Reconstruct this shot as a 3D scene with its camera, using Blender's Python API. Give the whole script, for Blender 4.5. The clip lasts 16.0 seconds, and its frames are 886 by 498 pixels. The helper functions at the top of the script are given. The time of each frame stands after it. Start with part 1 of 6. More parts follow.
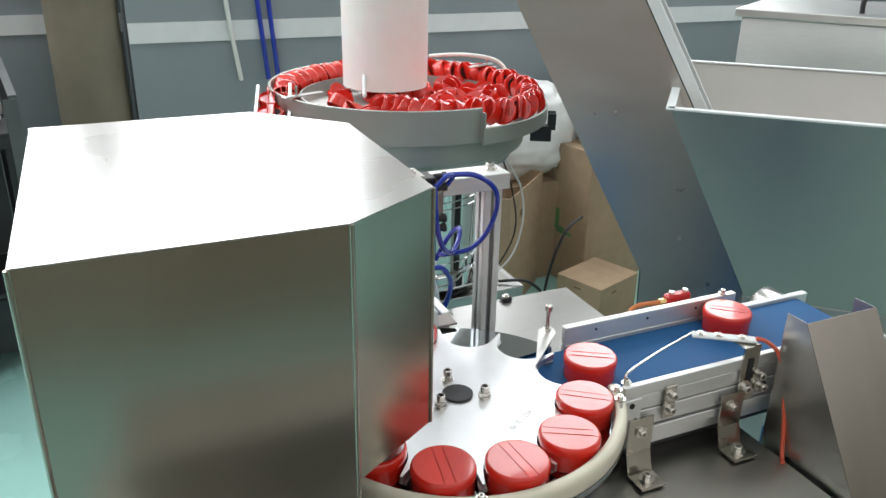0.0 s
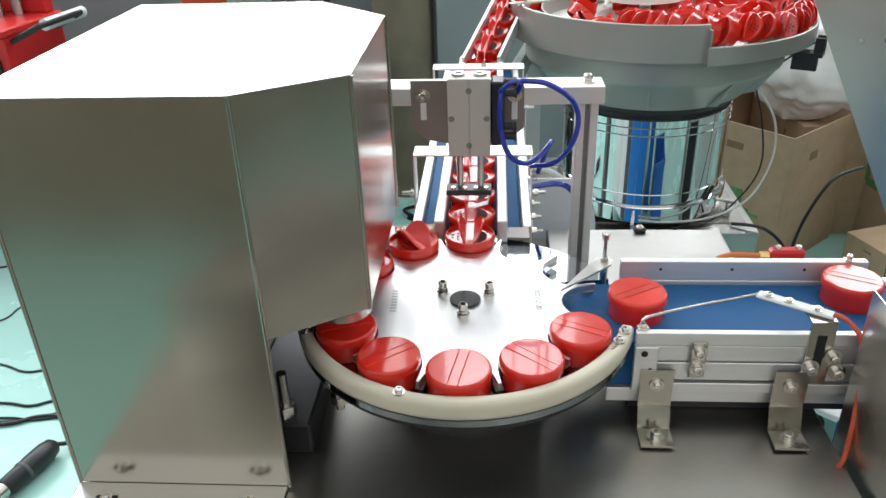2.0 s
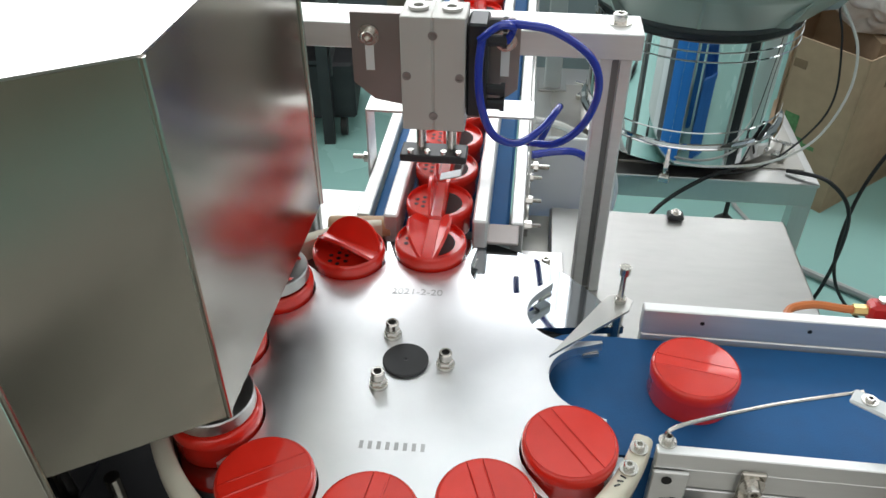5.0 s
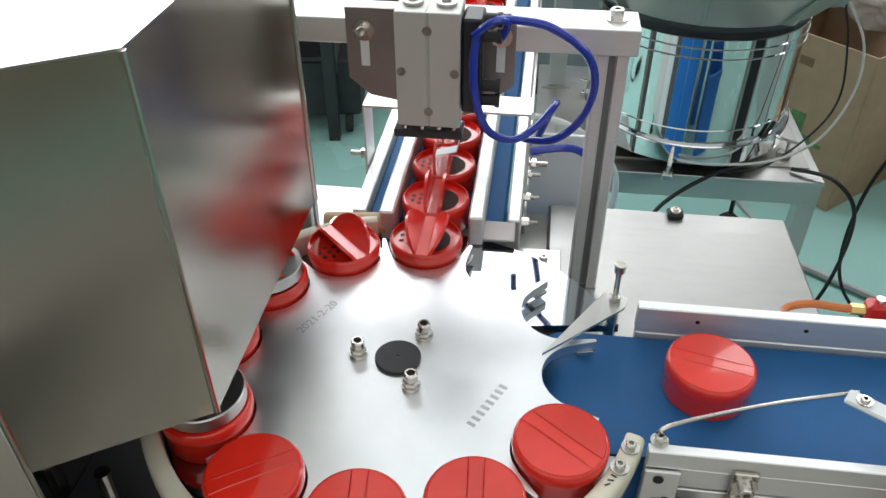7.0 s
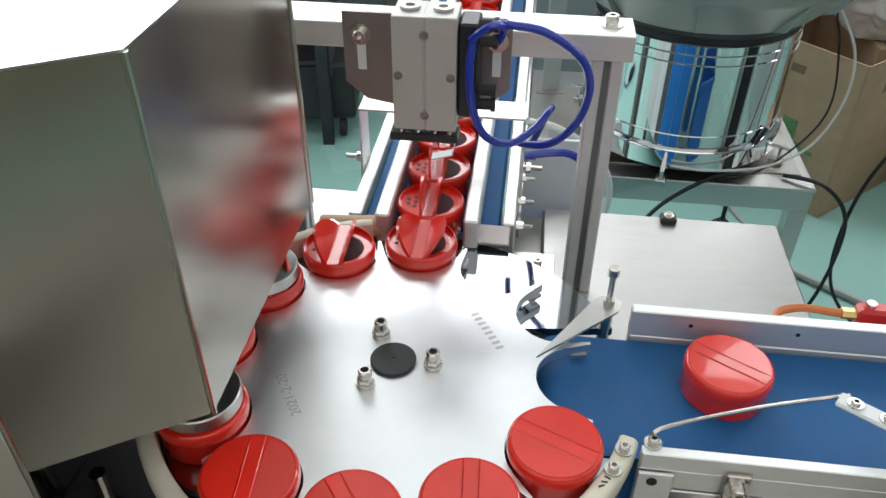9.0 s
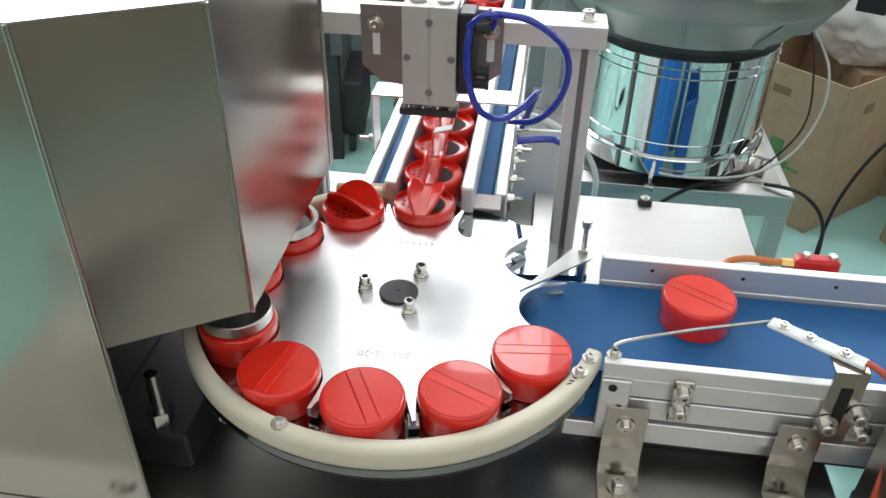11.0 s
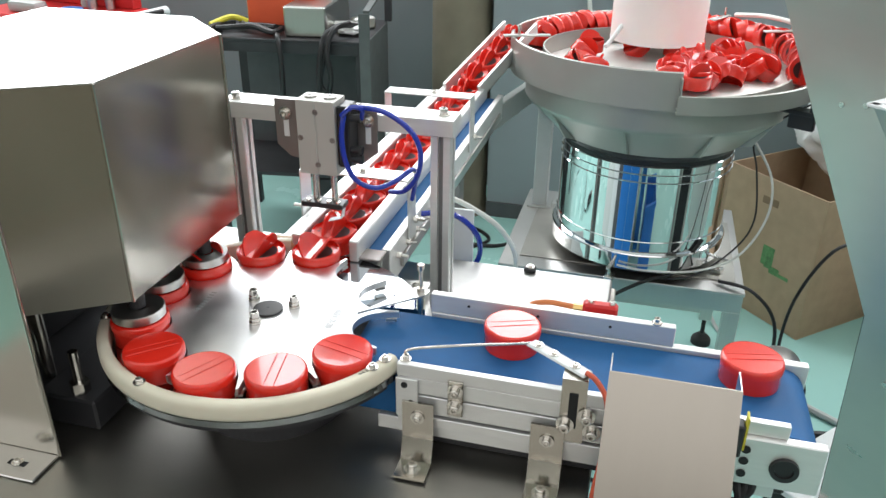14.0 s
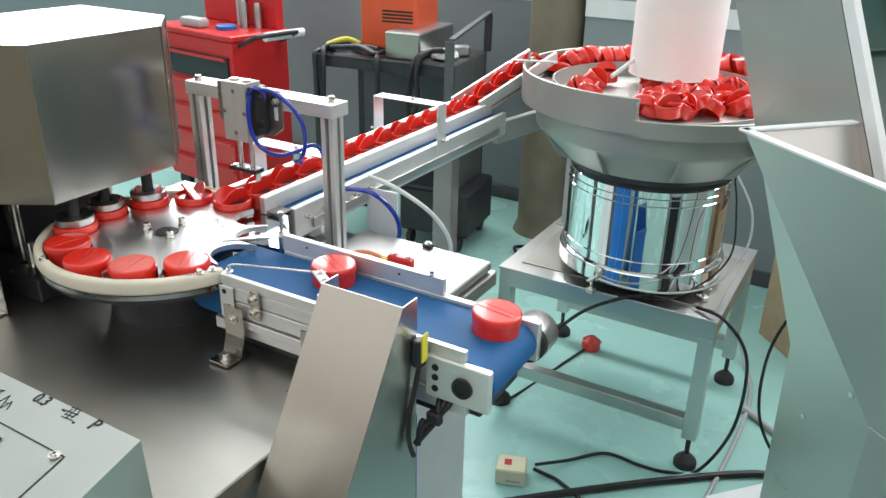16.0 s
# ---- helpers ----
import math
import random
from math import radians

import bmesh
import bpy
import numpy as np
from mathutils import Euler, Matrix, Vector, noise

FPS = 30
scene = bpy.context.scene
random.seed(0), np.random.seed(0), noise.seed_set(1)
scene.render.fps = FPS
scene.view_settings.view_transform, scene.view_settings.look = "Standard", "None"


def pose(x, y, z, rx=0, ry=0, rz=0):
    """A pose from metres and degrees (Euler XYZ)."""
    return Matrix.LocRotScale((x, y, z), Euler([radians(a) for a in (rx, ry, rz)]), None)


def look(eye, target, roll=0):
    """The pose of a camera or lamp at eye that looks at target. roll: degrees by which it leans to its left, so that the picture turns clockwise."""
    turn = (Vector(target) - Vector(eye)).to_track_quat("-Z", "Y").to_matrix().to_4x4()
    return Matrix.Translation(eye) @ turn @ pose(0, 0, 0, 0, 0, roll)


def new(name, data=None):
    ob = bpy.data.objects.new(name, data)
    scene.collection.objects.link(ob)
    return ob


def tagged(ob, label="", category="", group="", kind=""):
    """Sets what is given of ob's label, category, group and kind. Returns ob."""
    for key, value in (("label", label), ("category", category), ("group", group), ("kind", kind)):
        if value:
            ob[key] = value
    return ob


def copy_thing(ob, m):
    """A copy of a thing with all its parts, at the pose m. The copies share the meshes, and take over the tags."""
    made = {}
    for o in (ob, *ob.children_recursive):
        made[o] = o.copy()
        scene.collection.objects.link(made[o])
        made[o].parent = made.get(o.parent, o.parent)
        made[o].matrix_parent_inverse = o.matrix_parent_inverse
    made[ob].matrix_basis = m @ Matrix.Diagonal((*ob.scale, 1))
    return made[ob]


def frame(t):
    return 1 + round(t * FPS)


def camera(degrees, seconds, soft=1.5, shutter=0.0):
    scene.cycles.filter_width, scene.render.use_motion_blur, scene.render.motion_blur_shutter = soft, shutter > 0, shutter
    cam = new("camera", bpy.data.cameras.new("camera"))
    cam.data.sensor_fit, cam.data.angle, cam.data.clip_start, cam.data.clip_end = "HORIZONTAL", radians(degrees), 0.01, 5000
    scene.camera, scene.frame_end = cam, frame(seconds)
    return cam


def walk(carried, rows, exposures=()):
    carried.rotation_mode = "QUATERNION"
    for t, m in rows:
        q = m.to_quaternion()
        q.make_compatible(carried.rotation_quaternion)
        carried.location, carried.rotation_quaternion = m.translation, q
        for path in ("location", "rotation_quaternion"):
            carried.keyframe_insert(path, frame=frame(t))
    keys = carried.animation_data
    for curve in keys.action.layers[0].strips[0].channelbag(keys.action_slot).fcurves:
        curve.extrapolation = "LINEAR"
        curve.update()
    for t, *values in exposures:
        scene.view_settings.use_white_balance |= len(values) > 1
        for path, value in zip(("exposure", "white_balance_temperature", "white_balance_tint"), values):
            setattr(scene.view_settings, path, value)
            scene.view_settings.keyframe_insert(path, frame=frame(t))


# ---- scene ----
cam = camera(58.9, 16.0)
METRES, EYE, TILT, LEAN, TURN = 2.1, 1.51, 0.0, 0.0, -24.3
ROWS = [
    (0.0, 0.0, 0.0, 0.0, 0.45, -22.78, -1.07),
    (0.5, 0.0567, -0.0132, 0.0012, 7.43, -23.02, -1.9),
    (1.0, 0.1306, 0.0207, -0.0089, 18.25, -25.26, -2.11),
    (1.5, 0.1729, 0.0389, -0.0135, 25.25, -27.57, -0.58),
    (2.0, 0.1882, 0.0429, -0.0125, 27.74, -28.23, 1.69),
    (2.5, 0.1728, 0.0473, -0.0142, 25.84, -28.71, 1.49),
    (3.0, 0.1446, 0.0729, -0.0199, 22.62, -30.91, 0.12),
    (3.5, 0.1283, 0.1355, -0.0297, 24.04, -34.08, -0.69),
    (4.0, 0.1283, 0.1993, -0.0337, 28.62, -36.33, -0.44),
    (6.5, 0.1398, 0.2153, -0.0354, 31.52, -37.34, 0.17),
    (7.0, 0.141, 0.2155, -0.0359, 31.51, -37.32, 0.14),
    (7.5, 0.1407, 0.2146, -0.0358, 31.46, -37.25, 0.07),
    (8.0, 0.1398, 0.2145, -0.0359, 31.37, -37.15, -0.06),
    (8.5, 0.1395, 0.2134, -0.0359, 31.32, -37.09, -0.2),
    (9.0, 0.141, 0.2132, -0.0354, 31.25, -36.97, -0.41),
    (11.5, 0.2013, 0.1236, -0.0284, 32.23, -33.72, -1.11),
    (12.0, 0.2246, 0.0952, -0.0224, 32.12, -32.65, -1.82),
    (12.5, 0.2431, 0.0984, -0.0161, 33.39, -31.02, -1.35),
    (13.0, 0.2785, 0.1214, -0.0115, 36.27, -29.48, -0.96),
    (13.5, 0.3112, 0.1353, -0.0102, 37.78, -27.93, -0.95),
    (14.0, 0.3533, 0.1379, -0.0073, 39.12, -26.62, -0.65),
    (14.5, 0.4026, 0.1324, -0.0106, 40.01, -25.66, -0.02),
    (15.0, 0.4683, 0.1311, -0.0165, 42.43, -26.03, 0.36),
    (15.5, 0.5419, 0.1866, -0.0132, 50.4, -25.53, -0.24),
    (16.0, 0.6193, 0.2323, -0.0059, 54.74, -23.96, -1.23),
]
walk(cam, [(t, pose(0, 0, EYE, TILT, LEAN, TURN) @ pose(METRES * x, METRES * y, METRES * z, 90 + pitch, roll, yaw)) for t, x, y, z, yaw, pitch, roll in ROWS],
     exposures=[(0.0, 0.08), (2.0, 0.15), (3.5, 0.12), (4.0, -0.01), (7.0, -0.05), (9.0, -0.04), (11.5, 0.30), (12.0, 0.35), (14.5, 0.39), (16.0, 0.42)])

# ---- world, light ----
world = bpy.data.worlds.new("world")
scene.world = world
world.use_nodes = True
world.node_tree.nodes["Background"].inputs[0].default_value = (0.75, 0.85, 1.0, 1)
world.node_tree.nodes["Background"].inputs[1].default_value = 0.3
scene.view_settings.exposure = 0.0


def area(name, at, target, sx, sy, power, colour=(1, 1, 1)):
    lamp = bpy.data.lights.new(name, "AREA")
    lamp.shape, lamp.size, lamp.size_y, lamp.energy, lamp.color = "RECTANGLE", sx, sy, power, colour
    ob = new(name, lamp)
    ob.matrix_world = look(at, target)
    return ob


# daylight through the high window bands
area("window_light", (-0.9, 3.70, 2.77), (-0.9, 0.0, 1.87), 9.6, 1.88, 385, (0.95, 0.98, 1.0))
area("window_light", (-0.9, -1.68, 2.77), (-0.9, 0.0, 2.2), 9.4, 1.80, 60, (1.0, 0.97, 0.93))
area("window_light", (4.28, 1.0, 2.45), (0.0, 1.0, 2.0), 3.8, 1.05, 24, (1.0, 0.98, 0.95))


# ---- materials ----
def material(name, colour, rough=0.5, metal=0.0, vary=0.12, scale=18.0, bump=0.0, bump_scale=120.0, stretch=(1, 1, 1), rough_vary=0.0,
             coat=0.0, transmission=0.0, emit=0.0, ior=1.45, random=0.0, sub=0.0):
    m = bpy.data.materials.new(name)
    m.use_nodes = True
    nt = m.node_tree
    b = nt.nodes["Principled BSDF"]
    b.inputs["Roughness"].default_value, b.inputs["Metallic"].default_value = rough, metal
    b.inputs["Coat Weight"].default_value, b.inputs["Transmission Weight"].default_value, b.inputs["IOR"].default_value = coat, transmission, ior
    if sub:
        b.inputs["Subsurface Weight"].default_value = sub
        b.inputs["Subsurface Radius"].default_value = (0.01, 0.004, 0.003)
    co = nt.nodes.new("ShaderNodeTexCoord")
    mp = nt.nodes.new("ShaderNodeMapping")
    mp.inputs["Scale"].default_value = stretch
    nt.links.new(co.outputs["Object"], mp.inputs["Vector"])
    n1 = nt.nodes.new("ShaderNodeTexNoise")
    n1.inputs["Scale"].default_value, n1.inputs["Detail"].default_value = scale, 6
    nt.links.new(mp.outputs[0], n1.inputs["Vector"])
    n2 = nt.nodes.new("ShaderNodeTexNoise")
    n2.inputs["Scale"].default_value, n2.inputs["Detail"].default_value = scale * 0.17, 3
    nt.links.new(co.outputs["Object"], n2.inputs["Vector"])
    add = nt.nodes.new("ShaderNodeMath")
    add.operation = "ADD"
    nt.links.new(n1.outputs[0], add.inputs[0]), nt.links.new(n2.outputs[0], add.inputs[1])
    ramp = nt.nodes.new("ShaderNodeMapRange")
    ramp.inputs["From Min"].default_value, ramp.inputs["From Max"].default_value = 0.65, 1.35
    ramp.inputs["To Min"].default_value, ramp.inputs["To Max"].default_value = 1 - vary, 1 + vary
    nt.links.new(add.outputs[0], ramp.inputs["Value"])
    mul = nt.nodes.new("ShaderNodeVectorMath")
    mul.operation = "SCALE"
    mul.inputs[0].default_value = colour
    if random:
        info = nt.nodes.new("ShaderNodeObjectInfo")
        rr = nt.nodes.new("ShaderNodeMapRange")
        rr.inputs["To Min"].default_value, rr.inputs["To Max"].default_value = 1 - random, 1 + random
        nt.links.new(info.outputs["Random"], rr.inputs["Value"])
        both = nt.nodes.new("ShaderNodeMath")
        both.operation = "MULTIPLY"
        nt.links.new(rr.outputs[0], both.inputs[0]), nt.links.new(ramp.outputs[0], both.inputs[1])
        nt.links.new(both.outputs[0], mul.inputs["Scale"])
    else:
        nt.links.new(ramp.outputs[0], mul.inputs["Scale"])
    nt.links.new(mul.outputs[0], b.inputs["Base Color"])
    if rough_vary:
        rv = nt.nodes.new("ShaderNodeMapRange")
        rv.inputs["From Min"].default_value, rv.inputs["From Max"].default_value = 0.65, 1.35
        rv.inputs["To Min"].default_value, rv.inputs["To Max"].default_value = max(0.02, rough - rough_vary), rough + rough_vary
        nt.links.new(add.outputs[0], rv.inputs["Value"])
        nt.links.new(rv.outputs[0], b.inputs["Roughness"])
    if bump:
        n3 = nt.nodes.new("ShaderNodeTexNoise")
        n3.inputs["Scale"].default_value, n3.inputs["Detail"].default_value = bump_scale, 4
        nt.links.new(mp.outputs[0], n3.inputs["Vector"])
        bp = nt.nodes.new("ShaderNodeBump")
        bp.inputs["Strength"].default_value, bp.inputs["Distance"].default_value = bump, 0.002
        nt.links.new(n3.outputs[0], bp.inputs["Height"])
        nt.links.new(bp.outputs[0], b.inputs["Normal"])
    if emit:
        b.inputs["Emission Color"].default_value = (*colour, 1)
        b.inputs["Emission Strength"].default_value = emit
    return m


M_FLOOR = material("floor_epoxy", (0.345, 0.60, 0.55), 0.26, vary=0.05, scale=3.5, bump=0.03, bump_scale=30, rough_vary=0.06)
M_WALL = material("wall_paint", (0.25, 0.285, 0.30), 0.75, vary=0.06, scale=5, bump=0.15, bump_scale=90)
M_BAND = material("band_paint", (0.72, 0.74, 0.74), 0.6, vary=0.05)
M_WALL_S = material("unseen_wall_dark", (0.16, 0.135, 0.10), 0.8, vary=0.1, scale=2)
M_CEIL = material("ceiling_board", (0.78, 0.78, 0.76), 0.9, vary=0.04)
M_STEEL = material("brushed_steel", (0.56, 0.55, 0.53), 0.30, 1.0, vary=0.03, scale=5, stretch=(30, 30, 1), bump=0.0, rough_vary=0.03)
# hood tones follow the light: sides darker, top lighter in base colour
M_HOOD = material("hood_sheet_steel", (0.45, 0.425, 0.375), 0.20, 1.0, vary=0.07, scale=3.5, stretch=(3, 3, 1), bump=0.025, bump_scale=3, rough_vary=0.06)
M_HOODTOP = material("hood_top_steel", (0.50, 0.49, 0.475), 0.28, 1.0, vary=0.05, scale=5, bump=0.02, bump_scale=3, rough_vary=0.03)
M_STEEL_H = material("brushed_steel_flat", (0.60, 0.59, 0.57), 0.34, 1.0, vary=0.03, scale=5, stretch=(1, 40, 40), bump=0.0, rough_vary=0.05)
M_TABLE = material("worn_steel_top", (0.42, 0.405, 0.37), 0.40, 1.0, vary=0.14, scale=7, stretch=(1, 1.5, 1), bump=0.0, rough_vary=0.05)
M_BOXSTEEL = material("matt_box_steel", (0.60, 0.595, 0.57), 0.43, 1.0, vary=0.05, scale=10, rough_vary=0.05)
M_SHIELD = material("shield_sheet_steel", (0.35, 0.32, 0.28), 0.36, 1.0, vary=0.06, scale=6, stretch=(6, 1, 1), bump=0.02, bump_scale=3, rough_vary=0.06)
M_SLOT_SHADE = material("slot_shadow_metal", (0.22, 0.22, 0.22), 0.5, 0.8)
M_COVER = material("scratched_cover_steel", (0.46, 0.455, 0.44), 0.46, 1.0, vary=0.10, scale=26, stretch=(1, 3, 1), bump=0.05, bump_scale=60, rough_vary=0.12)
M_MIRROR = material("polished_steel", (0.78, 0.79, 0.80), 0.035, 1.0, vary=0.03, scale=4, bump=0.012, bump_scale=5)
M_BASEPLATE = material("polished_base_plate", (0.34, 0.37, 0.39), 0.06, 1.0, vary=0.04, scale=6, bump=0.02, bump_scale=6)
M_DISC = material("turned_aluminium", (0.77, 0.77, 0.78), 0.36, 1.0, vary=0.05, scale=30, bump=0.03, bump_scale=200, rough_vary=0.06)
M_ALU = material("anodised_aluminium", (0.78, 0.78, 0.77), 0.46, 0.75, vary=0.05, scale=20, stretch=(1, 1, 8), rough_vary=0.06)
M_ALU_DARK = material("grey_plate", (0.30, 0.27, 0.26), 0.45, 0.8, vary=0.1)
M_ENGRAVE = material("engraved_metal", (0.55, 0.55, 0.55), 0.6, 0.8)
M_CYL = material("hard_anodised_block", (0.52, 0.51, 0.48), 0.5, 0.4, vary=0.04)
M_RED = material("red_plastic", (0.72, 0.026, 0.014), 0.22, vary=0.08, scale=40, bump=0.12, bump_scale=50, random=0.10, sub=0.14, rough_vary=0.05, coat=0.6)
M_RED_DARK = material("red_plastic_inside", (0.40, 0.008, 0.010), 0.4, vary=0.08)
M_HOLE_SHADE = material("hole_shade", (0.03, 0.004, 0.004), 0.7)
M_BELT = material("blue_belt", (0.008, 0.098, 0.27), 0.68, vary=0.1, scale=60, bump=0.15, bump_scale=900, rough_vary=0.06)
M_NYLON = material("cream_nylon", (0.68, 0.635, 0.51), 0.36, vary=0.07, scale=14, sub=0.05)
M_BLACK = material("black_plastic", (0.02, 0.02, 0.022), 0.4, vary=0.2)
M_BENCH = material("bench_grey_paint", (0.10, 0.108, 0.108), 0.5, 0.1, vary=0.2)
M_PALEGREEN = material("pale_green_enamel", (0.33, 0.40, 0.33), 0.45)
M_IRON = material("black_painted_iron", (0.035, 0.035, 0.038), 0.5, 0.2, vary=0.25)
M_BOLT = material("zinc_bolt", (0.62, 0.60, 0.56), 0.25, 1.0, vary=0.1, scale=200)
M_TUBE = material("blue_air_tube", (0.012, 0.035, 0.36), 0.2, coat=0.5, vary=0.05)
M_TUBE_RED = material("red_air_tube", (0.60, 0.10, 0.05), 0.3, vary=0.08)
M_CABLE = material("black_cable", (0.015, 0.015, 0.016), 0.45, vary=0.1)
M_CABLE_W = material("white_cable", (0.72, 0.72, 0.68), 0.4, vary=0.05)
M_BOWL = material("cast_bowl_steel", (0.43, 0.43, 0.40), 0.50, 0.75, vary=0.12, scale=7, bump=0.10, bump_scale=24, rough_vary=0.08)
M_BOWL_IN = material("bowl_lining", (0.70, 0.69, 0.66), 0.45, 0.5, vary=0.08)
M_TUBE_WHITE = material("milky_plastic", (0.90, 0.86, 0.85), 0.35, vary=0.03, sub=0.3)
M_CARD = material("cardboard", (0.42, 0.30, 0.195), 0.85, vary=0.12, scale=20, bump=0.15, bump_scale=60)
M_CARD_IN = material("cardboard_inside", (0.46, 0.33, 0.21), 0.85, vary=0.1)
M_CARD_DARK = material("cardboard_slit_shade", (0.22, 0.15, 0.09), 0.9, vary=0.1)
M_GREEN = material("green_print", (0.12, 0.27, 0.11), 0.8, vary=0.35, scale=90)
M_ELEV = material("elevator_steel", (0.53, 0.50, 0.465), 0.30, 1.0, vary=0.05, scale=5, stretch=(1, 1, 3), bump=0.05, bump_scale=4, rough_vary=0.05)
M_HOPPER = material("hopper_sheet_steel", (0.47, 0.455, 0.43), 0.42, 0.85, vary=0.07, scale=4, bump=0.04, bump_scale=4, rough_vary=0.07)
M_GREENBELT = material("dark_green_belt", (0.018, 0.062, 0.045), 0.22, vary=0.12, scale=12, rough_vary=0.06)
M_REFLECT_BLUE = material("drum_reflection_blue", (0.02, 0.17, 0.52), 0.35, vary=0.12, scale=9, bump=0.1, bump_scale=20)
M_TAN = material("tan_wood", (0.52, 0.34, 0.20), 0.55, vary=0.15, scale=30, stretch=(1, 6, 6), bump=0.1)
M_BRASS = material("brass_fitting", (0.62, 0.44, 0.18), 0.3, 1.0, vary=0.1)
M_ORANGE_TUBE = material("orange_tube", (0.56, 0.17, 0.05), 0.35, vary=0.08)
M_ORANGE = material("orange_enamel", (0.72, 0.11, 0.045), 0.35, vary=0.06)
M_REDCAB = material("red_cabinet_enamel", (0.55, 0.025, 0.025), 0.3, vary=0.08)
M_GREY = material("grey_enamel", (0.42, 0.43, 0.42), 0.45, vary=0.08)
M_DARKGREY = material("dark_grey_enamel", (0.085, 0.09, 0.095), 0.5, vary=0.15)
M_PANEL = material("light_grey_panel", (0.60, 0.62, 0.60), 0.42, vary=0.06)
M_WRAP = material("wrapped_column", (0.16, 0.14, 0.10), 0.7, vary=0.3, scale=7, bump=0.3, bump_scale=12)
M_INK = material("marker_ink", (0.03, 0.03, 0.035), 0.6)
# near-black patches of this paint the shade inside slots and holes
M_CAVITY_SHADE = material("cavity_shade", (0.015, 0.016, 0.017), 0.6)
M_YELLOW = material("yellow_tag", (0.62, 0.55, 0.04), 0.5)
M_CREAMBOX = material("cream_adapter", (0.72, 0.66, 0.45), 0.45)
M_REDLED = material("red_display", (0.7, 0.02, 0.03), 0.4, emit=1.5)
M_BLUEBAG = material("blue_plastic", (0.03, 0.15, 0.46), 0.45, vary=0.15)
M_RUBBER = material("rubber_foot", (0.03, 0.03, 0.03), 0.7)
M_WHITEBAG = material("white_bag", (0.90, 0.90, 0.89), 0.6, bump=0.6, bump_scale=14)


# ---- mesh helpers ----
def mesh_of(name, bm, mat, smooth=False):
    me = bpy.data.meshes.new(name)
    bmesh.ops.recalc_face_normals(bm, faces=bm.faces)
    bm.to_mesh(me)
    bm.free()
    for m in mat if isinstance(mat, (list, tuple)) else [mat]:
        me.materials.append(m)
    if smooth:
        me.polygons.foreach_set("use_smooth", [True] * len(me.polygons))
        me.set_sharp_from_angle(angle=radians(40))
    return me


def part(name, bm, mat, parent=None, label="", smooth=False):
    ob = new(name, mesh_of(name, bm, mat, smooth))
    if parent is not None:
        ob.parent = parent
    if label:
        ob["label"] = label
    return ob


def thing(name, label, category, group="", at=(0, 0, 0), turn=0, kind=""):
    e = new(name)
    e.empty_display_size = 0.02
    e.matrix_basis = pose(*at, 0, 0, turn)
    return tagged(e, label, category, group, kind)


def box(bm, x0, x1, y0, y1, z0, z1, bevel=0.0, m=None, seg=1):
    t = Matrix.Translation(((x0 + x1) / 2, (y0 + y1) / 2, (z0 + z1) / 2)) @ Matrix.Diagonal((abs(x1 - x0), abs(y1 - y0), abs(z1 - z0), 1))
    vs = bmesh.ops.create_cube(bm, size=1.0, matrix=(m @ t) if m else t)["verts"]
    if bevel:
        es = list({e for v in vs for e in v.link_edges})
        bmesh.ops.bevel(bm, geom=es, offset=bevel, segments=seg, affect="EDGES", profile=0.6)
    return bm


def cyl(bm, x, y, z0, z1, r, r2=None, seg=24, bevel=0.0, m=None):
    t = Matrix.Translation((x, y, (z0 + z1) / 2))
    vs = bmesh.ops.create_cone(bm, cap_ends=True, cap_tris=False, segments=seg, radius1=r, radius2=r if r2 is None else r2, depth=z1 - z0, matrix=(m @ t) if m else t)["verts"]
    if bevel:
        caps = [f for f in {f for v in vs for f in v.link_faces} if len(f.verts) == seg]
        es = list({e for f in caps for e in f.edges})
        bmesh.ops.bevel(bm, geom=es, offset=bevel, segments=2, affect="EDGES", profile=0.5)
    return bm


def prism(bm, pts, z0, z1, m=None):
    """An upright prism over a closed outline."""
    m = m or Matrix()
    lo = [bm.verts.new(m @ Vector((x, y, z0))) for x, y in pts]
    hi = [bm.verts.new(m @ Vector((x, y, z1))) for x, y in pts]
    n = len(pts)
    bm.faces.new(lo[::-1])
    bm.faces.new(hi)
    for i in range(n):
        bm.faces.new((lo[i], lo[(i + 1) % n], hi[(i + 1) % n], hi[i]))
    return bm


def lathe(bm, prof, seg=48, a0=0.0, a1=360.0, m=None):
    """A turned form: prof is a list of (r, z); an arc where a1 - a0 is under 360."""
    m = m or Matrix()
    full = abs(a1 - a0) >= 359.9
    n = seg if full else seg + 1
    rings = []
    for i in range(n):
        a = radians(a0 + (a1 - a0) * i / seg)
        rings.append([bm.verts.new(m @ Vector((r * math.cos(a), r * math.sin(a), z))) for r, z in prof])
    for i in range(seg):
        p, q = rings[i], rings[(i + 1) % n]
        for j in range(len(prof) - 1):
            bm.faces.new((p[j], q[j], q[j + 1], p[j + 1]))
    return bm, rings


